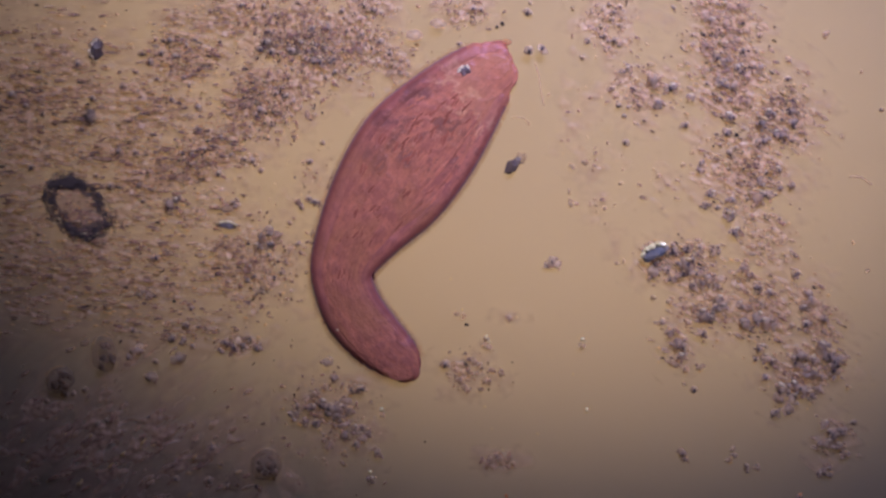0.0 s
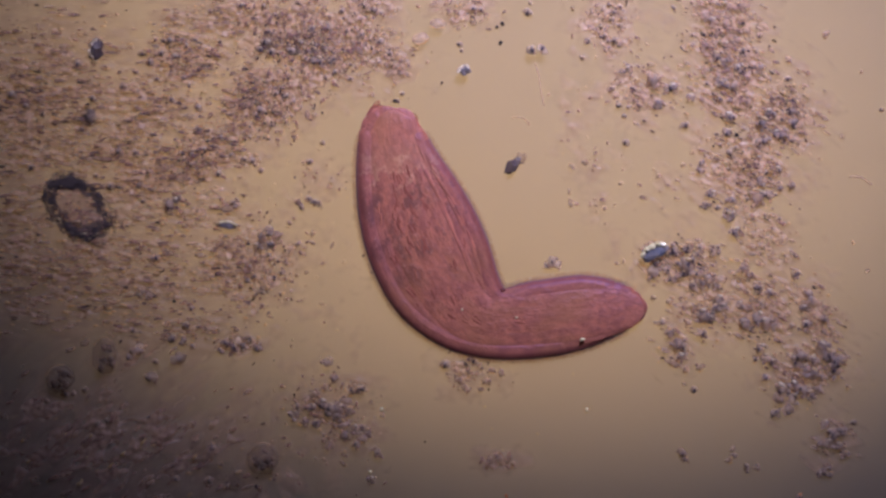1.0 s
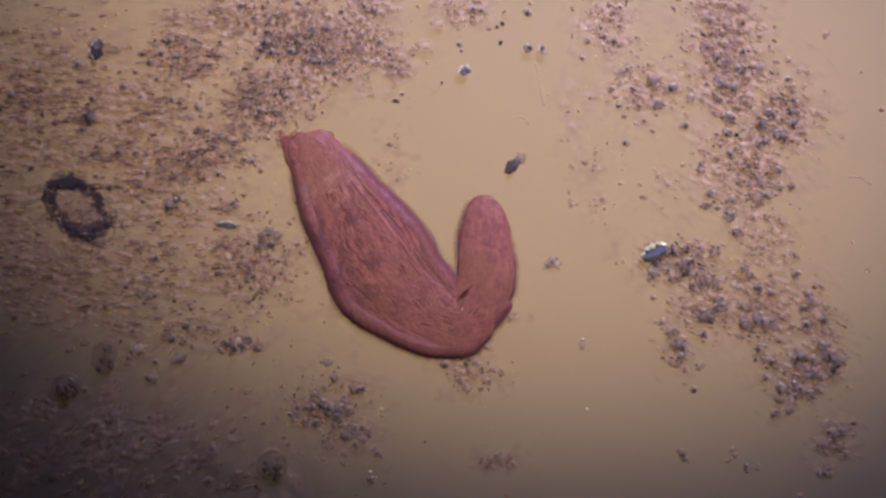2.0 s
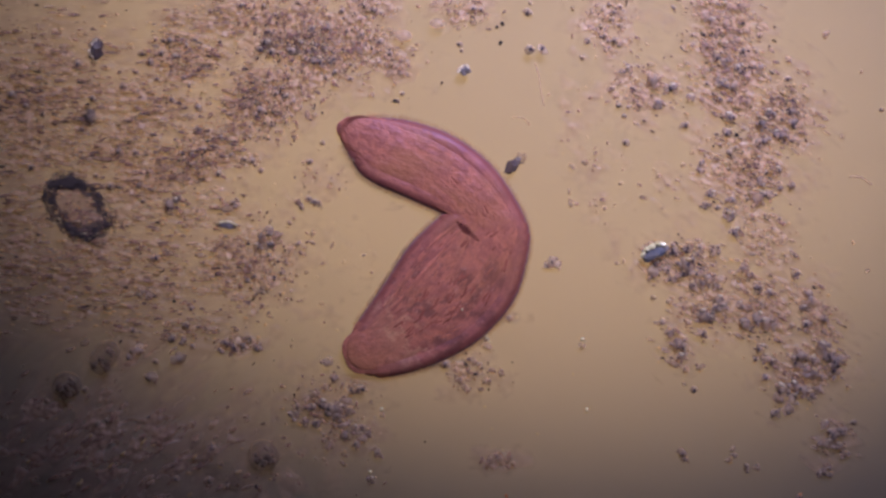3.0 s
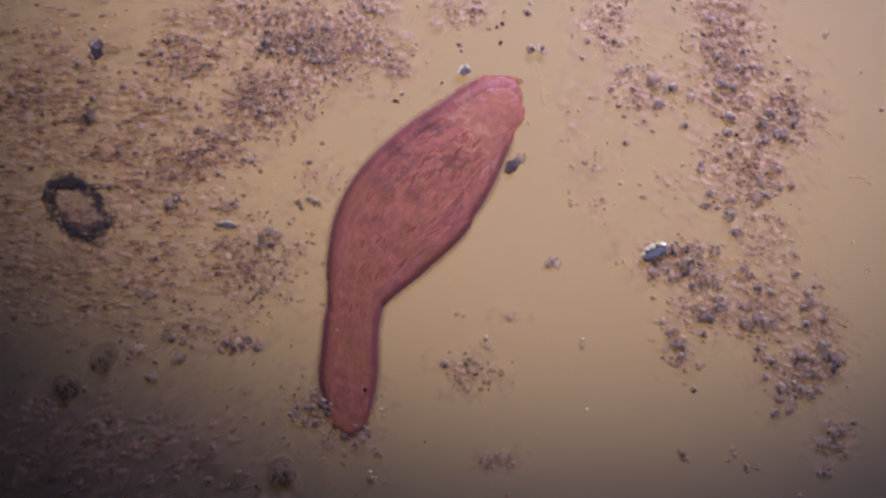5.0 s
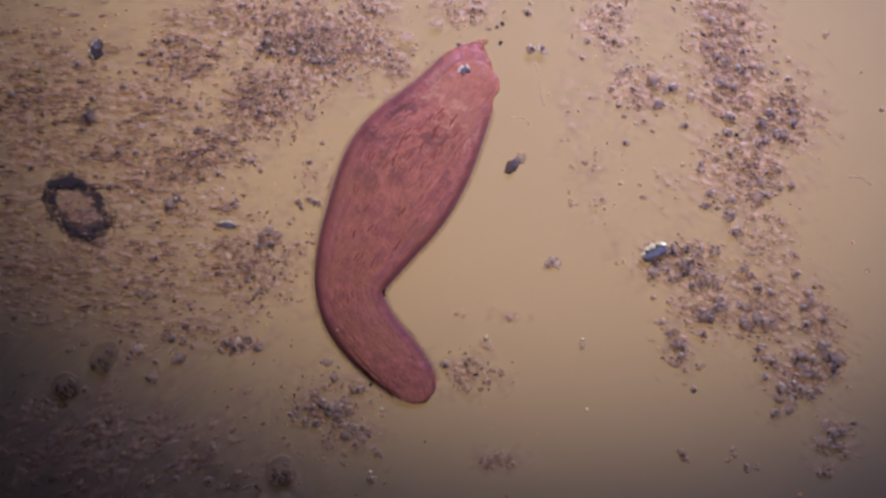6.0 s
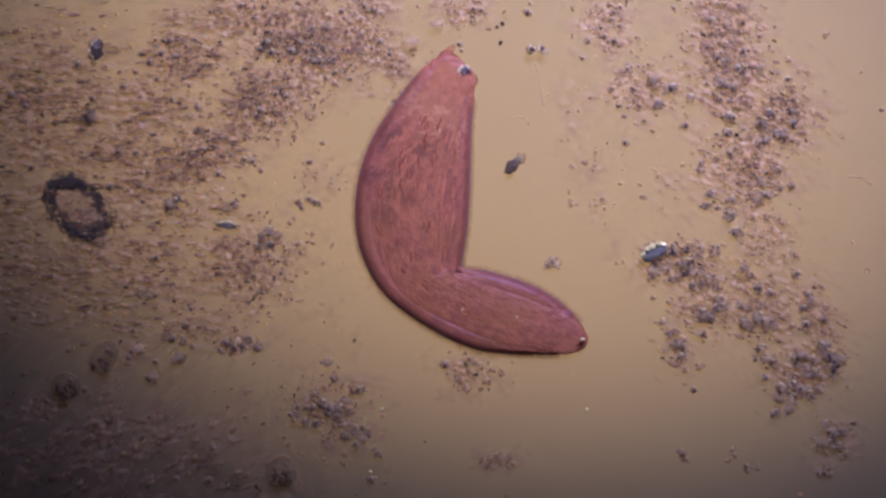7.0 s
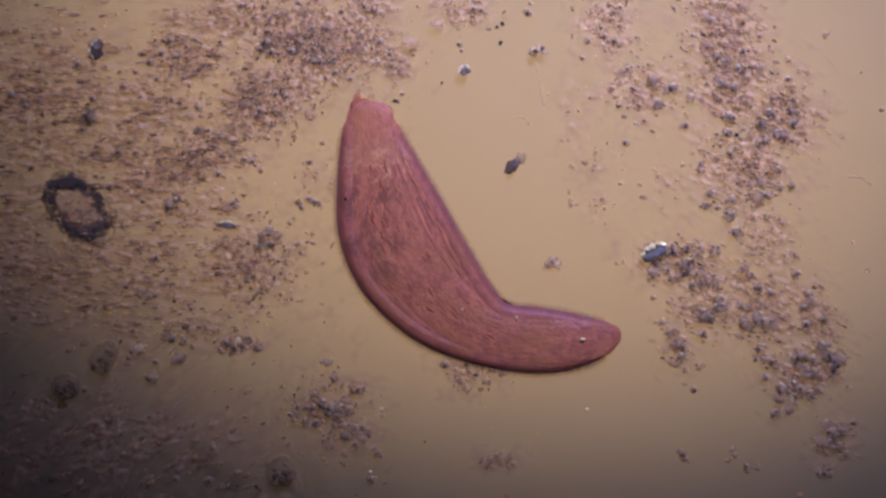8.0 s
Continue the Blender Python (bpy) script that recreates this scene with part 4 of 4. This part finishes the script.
grains([(1490, 243, 5), (1462, 60, 6), (1510, 430, 4), (1535, 480, 4), (1524, 128, 4), (1166, 312, 5), (1035, 288, 6), (1012, 295, 6), (1020, 362, 4), (700, 262, 4), (862, 613, 8), (1031, 613, 7), (676, 735, 6), (820, 560, 7), (808, 556, 5), (900, 564, 6)],
       PALE_PEBBLES, "faint pale pinkish grain lying on the slide")


def flake(x, y, z, size, label, long=0.85, turn=0.0, facets=4, mat=SPECK, low=0.35, body=FLAKE, edge=1.0):
    """An angular flake; bright facets along its upper edge stand in for its highlight."""
    b = bmesh.new()
    lump(b, (0, 0, 0), (size * long * U, size * 0.58 * U, size * 0.45 * U), x * 0.01, 0.7, 2)
    ob = new("mineral_flake", mesh_of("mineral_flake", b, body, False))
    ob.matrix_basis = Matrix.Translation(at(x, y, z)) @ Matrix.Rotation(radians(turn), 4, "Z")
    tagged(ob, label, "flake", "mineral flakes")
    for k in range(facets):
        c = bmesh.new()
        a = math.pi * (0.15 + 0.72 * k / max(facets - 1, 1))
        lump(c, (size * 0.92 * long * math.cos(a) * U, size * 0.56 * math.sin(a) * U, low * size * U),
             (size * 0.40 * long * U, size * 0.20 * edge * U, size * 0.24 * U), 5 + 3 * k + size, 0.8, 1, 0.5 * math.cos(a) * -1)
        part("bright_facet", mesh_of("bright_facet", c, mat, False), None, ob, "bright facet standing in for the edge's highlight")
    return ob


flake(822, 126, 18, 14, "angular slate-blue mineral flake with bright corners, afloat in the water", 0.75, 12, 5, CAP, 0.12, FLAKE, 1.4)
flake(1158, 447, 18, 21, "large angular bluish flake with a bright edge on the clump", 1.15, 24, 5, SPECK, 0.32, BLUE, 1.1)
flake(402, 399, 9, 11, "flat bluish flake with a bright edge on the sediment", 1.6, -6, 5, SPECK)
flake(172, 88, 9, 21, "grey rounded flake with a pale rim on the slide", 0.85, 80, 4, CAP, 0.1, SLATE)
flake(907, 294, 9, 18, "angular dark slate-blue mineral flake on the slide", 0.85, 52, 0, body=SLATE)

# heaps towards x = 1568
clump("heap of lilac-grey grains with dark cores, stuck together",
      [(1192, 445, 11), (1218, 438, 11), (1240, 438, 8), (1262, 446, 10), (1234, 452, 8), (1163, 468, 9), (1155, 482, 12), (1180, 478, 8),
       (1215, 470, 13), (1232, 485, 11), (1210, 485, 9), (1255, 495, 10), (1275, 495, 9), (1245, 503, 9), (1270, 508, 8), (1226, 506, 8), (1190, 495, 8)])
clump("small dark heap of lilac-grey grains", [(1272, 533, 11), (1266, 545, 9), (1278, 545, 9), (1245, 560, 13), (1258, 565, 9), (1243, 590, 9)])
clump("small loose heap of lilac-grey grains", [(1200, 608, 11), (1208, 615, 8), (1185, 590, 8), (1173, 570, 7), (1205, 632, 9), (1178, 622, 6)])
clump("wispy mauve grain with small ones stuck to it", [(976, 463, 9), (986, 469, 8), (967, 470, 6)])
clump("thin scatter of pale pinkish grains", [(1185, 535, 6), (1155, 528, 5), (1218, 570, 6), (1230, 545, 6), (1215, 655, 6), (1240, 650, 7)], 0.9)
clump("lilac-grey grains strewn over the sediment", [(1318, 478, 12), (1330, 488, 7), (1342, 510, 9), (1365, 518, 7), (1345, 540, 7), (1310, 540, 7)], 0.3)
clump("dark heap of lilac-grey grains", [(1317, 572, 10), (1340, 562, 11), (1355, 572, 12), (1370, 575, 8)])
clump("narrow heap of lilac-grey grains", [(1345, 618, 10), (1355, 635, 9), (1367, 642, 8), (1338, 635, 6), (1355, 668, 7)])
clump("lilac-grey grains strewn over the sediment", [(1435, 535, 9), (1425, 545, 7), (1457, 565, 9), (1428, 575, 8), (1402, 578, 6), (1408, 485, 8), (1430, 520, 8)], 0.2)
clump("dark heap of lilac-grey grains stuck together",
      [(1415, 630, 13), (1410, 642, 9), (1440, 640, 9), (1455, 615, 13), (1467, 630, 12), (1480, 642, 13), (1491, 634, 10), (1476, 656, 10), (1440, 662, 12), (1425, 653, 9)])
clump("large dark heap of lilac-grey grains stuck together",
      [(1385, 690, 13), (1405, 683, 12), (1420, 690, 12), (1377, 705, 10), (1435, 700, 10), (1403, 706, 10), (1393, 724, 10), (1372, 731, 8), (1450, 690, 7)])
clump("dark heap of lilac-grey grains stuck together", [(1475, 770, 12), (1464, 785, 11), (1490, 765, 9), (1485, 790, 9), (1497, 805, 8), (1460, 752, 8)])
clump("small heap of lilac-grey grains", [(1458, 835, 7), (1470, 840, 6), (1450, 839, 6)])
clump("thin scatter of pale pinkish grains", [(1205, 800, 7), (1213, 814, 6), (1296, 796, 5), (1292, 814, 6), (1322, 828, 7), (1340, 828, 6)], 0.6)
clump("lilac-grey grains strewn over the sediment", [(1385, 240, 10), (1374, 238, 8), (1402, 197, 9), (1403, 217, 9), (1416, 221, 8), (1350, 218, 11), (1362, 201, 9), (1343, 251, 8), (1356, 247, 8)], 0.1)
clump("pale pinkish grains strewn over the sediment", [(1340, 350, 13), (1345, 320, 9), (1375, 302, 9), (1380, 333, 7), (1402, 328, 8), (1362, 345, 9), (1330, 330, 7)], 0.6)
clump("lilac-grey grains strewn over the sediment", [(1290, 382, 12), (1262, 344, 9), (1252, 362, 8), (1295, 355, 8), (1302, 412, 9), (1242, 290, 7), (1240, 302, 7)], 0.2)
clump("lilac-grey grains strewn over the sediment", [(1275, 148, 9), (1286, 151, 8), (1300, 153, 10), (1305, 122, 9), (1285, 108, 8), (1268, 100, 9), (1292, 208, 10), (1285, 234, 9)], 0.35)
clump("pale rounded grain with a dark underside among lilac-grey grains", [(1155, 142, 13), (1190, 155, 10), (1180, 160, 8), (1165, 185, 9), (1222, 172, 8), (1112, 122, 7), (1102, 127, 6)], 0.3)
clump("pale pinkish grains strewn over the sediment", [(1250, 30, 9), (1262, 38, 9), (1285, 42, 9), (1270, 60, 7), (1245, 85, 7), (1285, 80, 7), (1315, 90, 7), (1345, 122, 8), (1395, 105, 6)], 0.8)
# heaps towards y = 882
clump("wide heap of lilac-grey grains on the slide",
      [(556, 700, 9), (525, 720, 8), (520, 735, 9), (550, 722, 9), (570, 715, 10), (585, 725, 12), (600, 722, 10), (597, 736, 9), (612, 710, 9), (618, 728, 9)], 0.15)
clump("loose heap of lilac-grey grains on the slide",
      [(608, 752, 9), (630, 760, 10), (650, 766, 8), (582, 790, 8), (610, 772, 9), (630, 786, 9), (668, 802, 9), (642, 776, 8), (655, 850, 8), (560, 750, 8), (540, 746, 7)], 0.35)
clump("small heap of lilac-grey grains", [(635, 690, 9), (625, 693, 7), (642, 688, 7)])
clump("small heap of lilac-grey grains", [(592, 670, 9), (575, 686, 6), (580, 641, 10)], 0.3)
clump("thin patch of pale pinkish grains on the slide",
      [(817, 675, 8), (825, 690, 7), (840, 642, 6), (860, 675, 7), (870, 655, 6), (886, 660, 6), (832, 660, 6), (808, 655, 6), (850, 690, 5)], 0.85)
clump("thin patch of pale pinkish grains on the slide", [(870, 816, 6), (885, 813, 6), (900, 811, 5), (878, 806, 5), (908, 822, 5), (862, 822, 5)], 0.7)
# heaps on the sediment towards x = 0
clump("patch of lilac-grey grains on the sediment", [(465, 420, 9), (478, 432, 8), (475, 408, 9), (455, 436, 8), (490, 416, 8), (402, 368, 11), (418, 362, 8)], 0.4)
clump("long dark heap of grains on the sediment", [(246, 521, 7), (262, 521, 8), (275, 523, 6)])
clump("small dark heap of grains on the sediment", [(300, 362, 10), (310, 355, 7), (298, 372, 8)])
clump("dark grains heaped on the sediment", [(552, 55, 9), (580, 46, 7), (515, 90, 9), (555, 90, 8), (575, 85, 7), (560, 108, 10), (585, 108, 8), (540, 105, 7), (640, 62, 8), (635, 90, 8)], 0.2)
clump("dark hazy smear of fine grains on the sediment", [(470, 78, 22), (482, 68, 17), (462, 92, 17)], 0.0, True)
clump("dark hazy smear of fine grains on the sediment", [(157, 208, 15), (160, 202, 12), (154, 218, 12)], 0.0, True)
clump("dim hazy heap of fine grains on the sediment", [(382, 836, 24), (418, 852, 22)], 0.0, True)
clump("dim hazy heap of fine grains on the sediment", [(350, 796, 22)], 0.0, True)
clump("few dim grains stuck in a hazy heap", [(366, 852, 6), (392, 822, 5), (402, 862, 5), (376, 790, 6)], 0.35)
grains([(314, 636, 13), (270, 668, 12), (240, 622, 11)], HULL_PEBBLES, "pale rounded see-through grain on the sediment")
clump("small heap of lilac-grey grains", [(527, 358, 6), (534, 368, 6), (546, 353, 7), (557, 358, 6), (565, 360, 5)], 0.2)
clump("loose patch of pale and grey grains on the slide", [(305, 600, 7), (325, 605, 7), (330, 577, 7), (318, 637, 6), (340, 612, 6), (295, 575, 6)], 0.5)
clump("small row of lilac-grey grains with bright tops", [(398, 608, 7), (413, 614, 8), (430, 612, 7), (456, 617, 8), (391, 622, 6), (440, 600, 5)])


# ---- an empty shell, a thread and small bell-shaped cells ----
SHELL = material("shell_wall", (0.14, 0.12, 0.13), 0.55, 0.3, (0.30, 0.24, 0.24), 40, 0.8, 0.5, 150, sheer=0.3, clear=0.73)
MEMBRANE = material("shell_floor", (0.50, 0.37, 0.32), 0.4, 0.6, (0.80, 0.58, 0.48), 70, 0.7, 0.9, 120, sheer=0.4, clear=0.68)
JELLY = material("bell_cell", (0.56, 0.44, 0.38), 0.45, 0.5, (0.70, 0.54, 0.44), 60, 0.8, 0.6, 120, 0.4, sheer=0.5, clear=0.70)

BRIM = material("bell_rim", (0.88, 0.74, 0.52), 0.5, 0.3, (0.96, 0.82, 0.58), 60, sheer=0.35, clear=0.2)
MEAL = material("swallowed_grain", (0.22, 0.18, 0.17), 0.6, 0.2, (0.60, 0.47, 0.38), 90, sheer=0.5, clear=0.3)


def empty_shell():
    ob = tagged(new("empty_shell"), "dark oval empty shell ring lying on the sediment", "shell")
    ob.matrix_basis = Matrix.Translation(at(138, 370, 2)) @ Matrix.Rotation(radians(-38), 4, "Z")
    b = bmesh.new()
    rng = random.Random(21)
    for i in range(360):
        a = 2 * math.pi * rng.random()
        wob = 1 + 0.12 * noise.noise(Vector((math.cos(a) * 1.4, math.sin(a) * 1.4, 2))) + rng.gauss(0, 0.14)
        heavy = abs(math.sin(math.atan2(37 * math.sin(a), 56 * math.cos(a)) - radians(38)))
        if rng.random() > 0.45 + 0.55 * heavy:
            continue
        r = rng.uniform(2.0, 3.6 + 2.4 * heavy)
        lump(b, (56 * wob * math.copysign(abs(math.cos(a)) ** 0.85, math.cos(a)) * U,
                 37 * wob * math.copysign(abs(math.sin(a)) ** 0.85, math.sin(a)) * U, rng.uniform(0, 6) * U),
             (r * 2.2 * U, r * U, r * 0.6 * U), i, 0.5, 2, math.atan2(37 * math.cos(a), -56 * math.sin(a)) + rng.gauss(0, 0.35))
    part("rim", b, SHELL, ob, "dark thick uneven rim")
    c = bmesh.new()
    lump(c, (0, 0, -1 * U), (56 * U, 36 * U, 8 * U), 3, 0.2, 4)
    part("floor", c, MEMBRANE, ob, "pale brown thin shell floor")


empty_shell()


def thread(points, thick, label):
    cu = bpy.data.curves.new("thread", "CURVE")
    cu.dimensions, cu.bevel_depth, cu.bevel_resolution = "3D", thick * U, 2
    sp = cu.splines.new("NURBS")
    sp.points.add(len(points) - 1)
    for p, (x, y) in zip(sp.points, points):
        p.co = (*at(x, y, thick), 1)
    sp.use_endpoint_u, sp.order_u = True, 3
    cu.materials.append(PALE)
    tagged(new("algal_thread", cu), label, "thread", "threads")


thread([(1503, 313), (1518, 312), (1532, 318), (1543, 328)], 1.8, "short curved pinkish thread lying on the slide")
thread([(906, 208), (922, 207), (932, 214), (938, 222)], 1.2, "faint short curved thread lying on the slide")
thread([(946, 112), (955, 135), (956, 160), (963, 188)], 1.1, "faint wavering thread lying on the slide")
thread([(1005, 352), (1014, 356), (1024, 362)], 1.4, "faint short thread lying on the slide")


def bell_cell(rx, ry, label, seed, fed=15, rim=True):
    """A small rounded cell with a rim round its mouth and dark grains inside it."""
    ob = tagged(new("bell_cell"), label, "protozoan", "bell cells")
    b = bmesh.new()
    lump(b, (0, 0, 0), (rx * U, ry * U, 0.5 * rx * U), seed, 0.12, 4)
    part("body", b, JELLY if rim else PALE, ob)
    c = bmesh.new()
    for i in range(40):
        a = math.pi * ((0.3 if rim else 1.25) + 0.5 * i / 39)
        lump(c, (rx * 0.97 * math.cos(a) * U, ry * 0.97 * math.sin(a) * U, 3 * U), (2.6 * U, 1.3 * U, 1.6 * U), i, 0.3, 1)
    if rim:
        part("mouth_rim", c, BRIM, ob, "pale rim round the mouth")
    else:
        # the glow under the cell is put in as bright yellow lumps
        part("underside", c, GLINT, ob, "yellow glow below the cell, built as small bright lumps")
    rng = random.Random(seed)
    for i in range(fed):
        a, k = rng.uniform(0, 6.28), rng.uniform(0.1, 0.75)
        d = bmesh.new()
        r = rng.uniform(3, 7)
        lump(d, ((k * rx * math.cos(a) + 0.15 * rx) * U, (k * ry * math.sin(a) - 0.25 * ry) * U, 0.48 * rx * math.sqrt(1 - k * k) * U),
             (r * U, r * U, r * 0.6 * U), i + seed, 0.4, 1)
        part("food_grain", d, MEAL, ob)
    return ob


BELL_A = bell_cell(26, 24, "brownish bell-shaped cell swaying over the sediment", 3)
BELL_B = bell_cell(22, 33, "brownish oval bell-shaped cell over the sediment", 5)
BELL_C = bell_cell(27, 29, "dim grey-brown round cell drifting over the sediment", 8)
BELL_D = bell_cell(15, 10, "small pale brown out-of-focus cell drifting in the water", 12, 0, False)
BELL_E = bell_cell(14, 9, "small pale brown out-of-focus cell hanging in the water", 14, 0, False)
LOOSE = tagged(pebble("detritus_grain", SLATE_PEBBLES, 937, 90, 9, 18), "pale grey grain jostling beside a darker one", "grain",
               "detritus grains")
tagged(pebble("detritus_grain", SLATE_PEBBLES, 960, 88, 8, 18, 1.35, 140), "slate-grey oval grain afloat in the water", "grain",
       "detritus grains")
MITE_A = tagged(pebble("swimming_speck", BLACK_PEBBLES, 832, 598, 3.2, 20, 1.3), "tiny dark swimming microbe", "microbe", "swimming specks")
MITE_B = tagged(pebble("swimming_speck", BLACK_PEBBLES, 661, 631, 2.8, 20, 1.5), "tiny dark swimming microbe", "microbe", "swimming specks")


def drift(ob, z, rows):
    walk(ob, [(t, pose(*at(x, y, z), 0, 0, a)) for t, x, y, a in rows])


def small_swimmers():
    drift(BELL_A, 9, [(0, 106, 672, 20), (1.2, 106, 670, 22), (1.6, 118, 684, -8), (2.8, 118, 682, -10), (8, 116, 684, -14)])
    drift(BELL_B, 9, [(0, 184, 626, 6), (1.2, 185, 630, 0), (1.6, 185, 630, 0), (2.8, 185, 632, -34), (8, 184, 632, -30)])
    drift(BELL_C, 10, [(0, 471, 822, 0), (0.4, 468, 814, 8), (0.8, 463, 812, 12), (1.2, 470, 814, 4), (1.6, 487, 829, -10),
                       (2.8, 466, 806, 10), (3.2, 466, 808, 10), (3.6, 475, 814, 0), (4.0, 514, 832, -30), (4.4, 501, 834, -8),
                       (5.8, 498, 834, 0), (8, 498, 834, 4)])
    drift(BELL_D, 12, [(0, 733, 63, 0), (0.4, 734, 67, 0), (0.8, 740, 66, 10), (1.2, 750, 75, 20), (1.6, 766, 87, 10), (2.8, 714, 64, 0),
                       (4.4, 718, 66, 0), (5.8, 718, 66, 0), (6.4, 725, 75, 10), (7.2, 728, 74, 0), (8, 726, 75, 0)])
    drift(BELL_E, 12, [(0, 775, 42, -8), (8, 773, 42, -4)])
    drift(LOOSE, 18, [(0, 936, 90, 0), (1.2, 941, 88, 20), (1.6, 934, 85, 40), (2.8, 939, 87, 60), (3.2, 935, 90, 60), (3.6, 931, 94, 30),
                      (4.0, 933, 93, 20), (4.4, 940, 87, 40), (7.2, 940, 88, 60), (8, 945, 92, 80)])
    drift(MITE_A, 20, [(0, 826, 575, 0), (0.4, 832, 598, 60), (0.6, 878, 628, 30), (0.8, 858, 618, 80), (1.0, 838, 640, 80),
                       (1.2, 901, 665, 70), (1.4, 903, 623, 80), (1.6, 882, 650, 40), (2.8, 842, 662, 20), (8, 842, 664, 20)])
    drift(MITE_B, 20, [(0, 640, 690, 0), (5.8, 650, 690, 40), (6.5, 678, 634, 80), (6.6, 661, 631, 80), (6.8, 665, 646, 80),
                       (7.2, 590, 533, 70), (7.4, 595, 490, 70), (7.6, 600, 430, 80), (8, 612, 352, 80)])


# ---- all that moves ----
def motions():
    swim()
    small_swimmers()


motions()
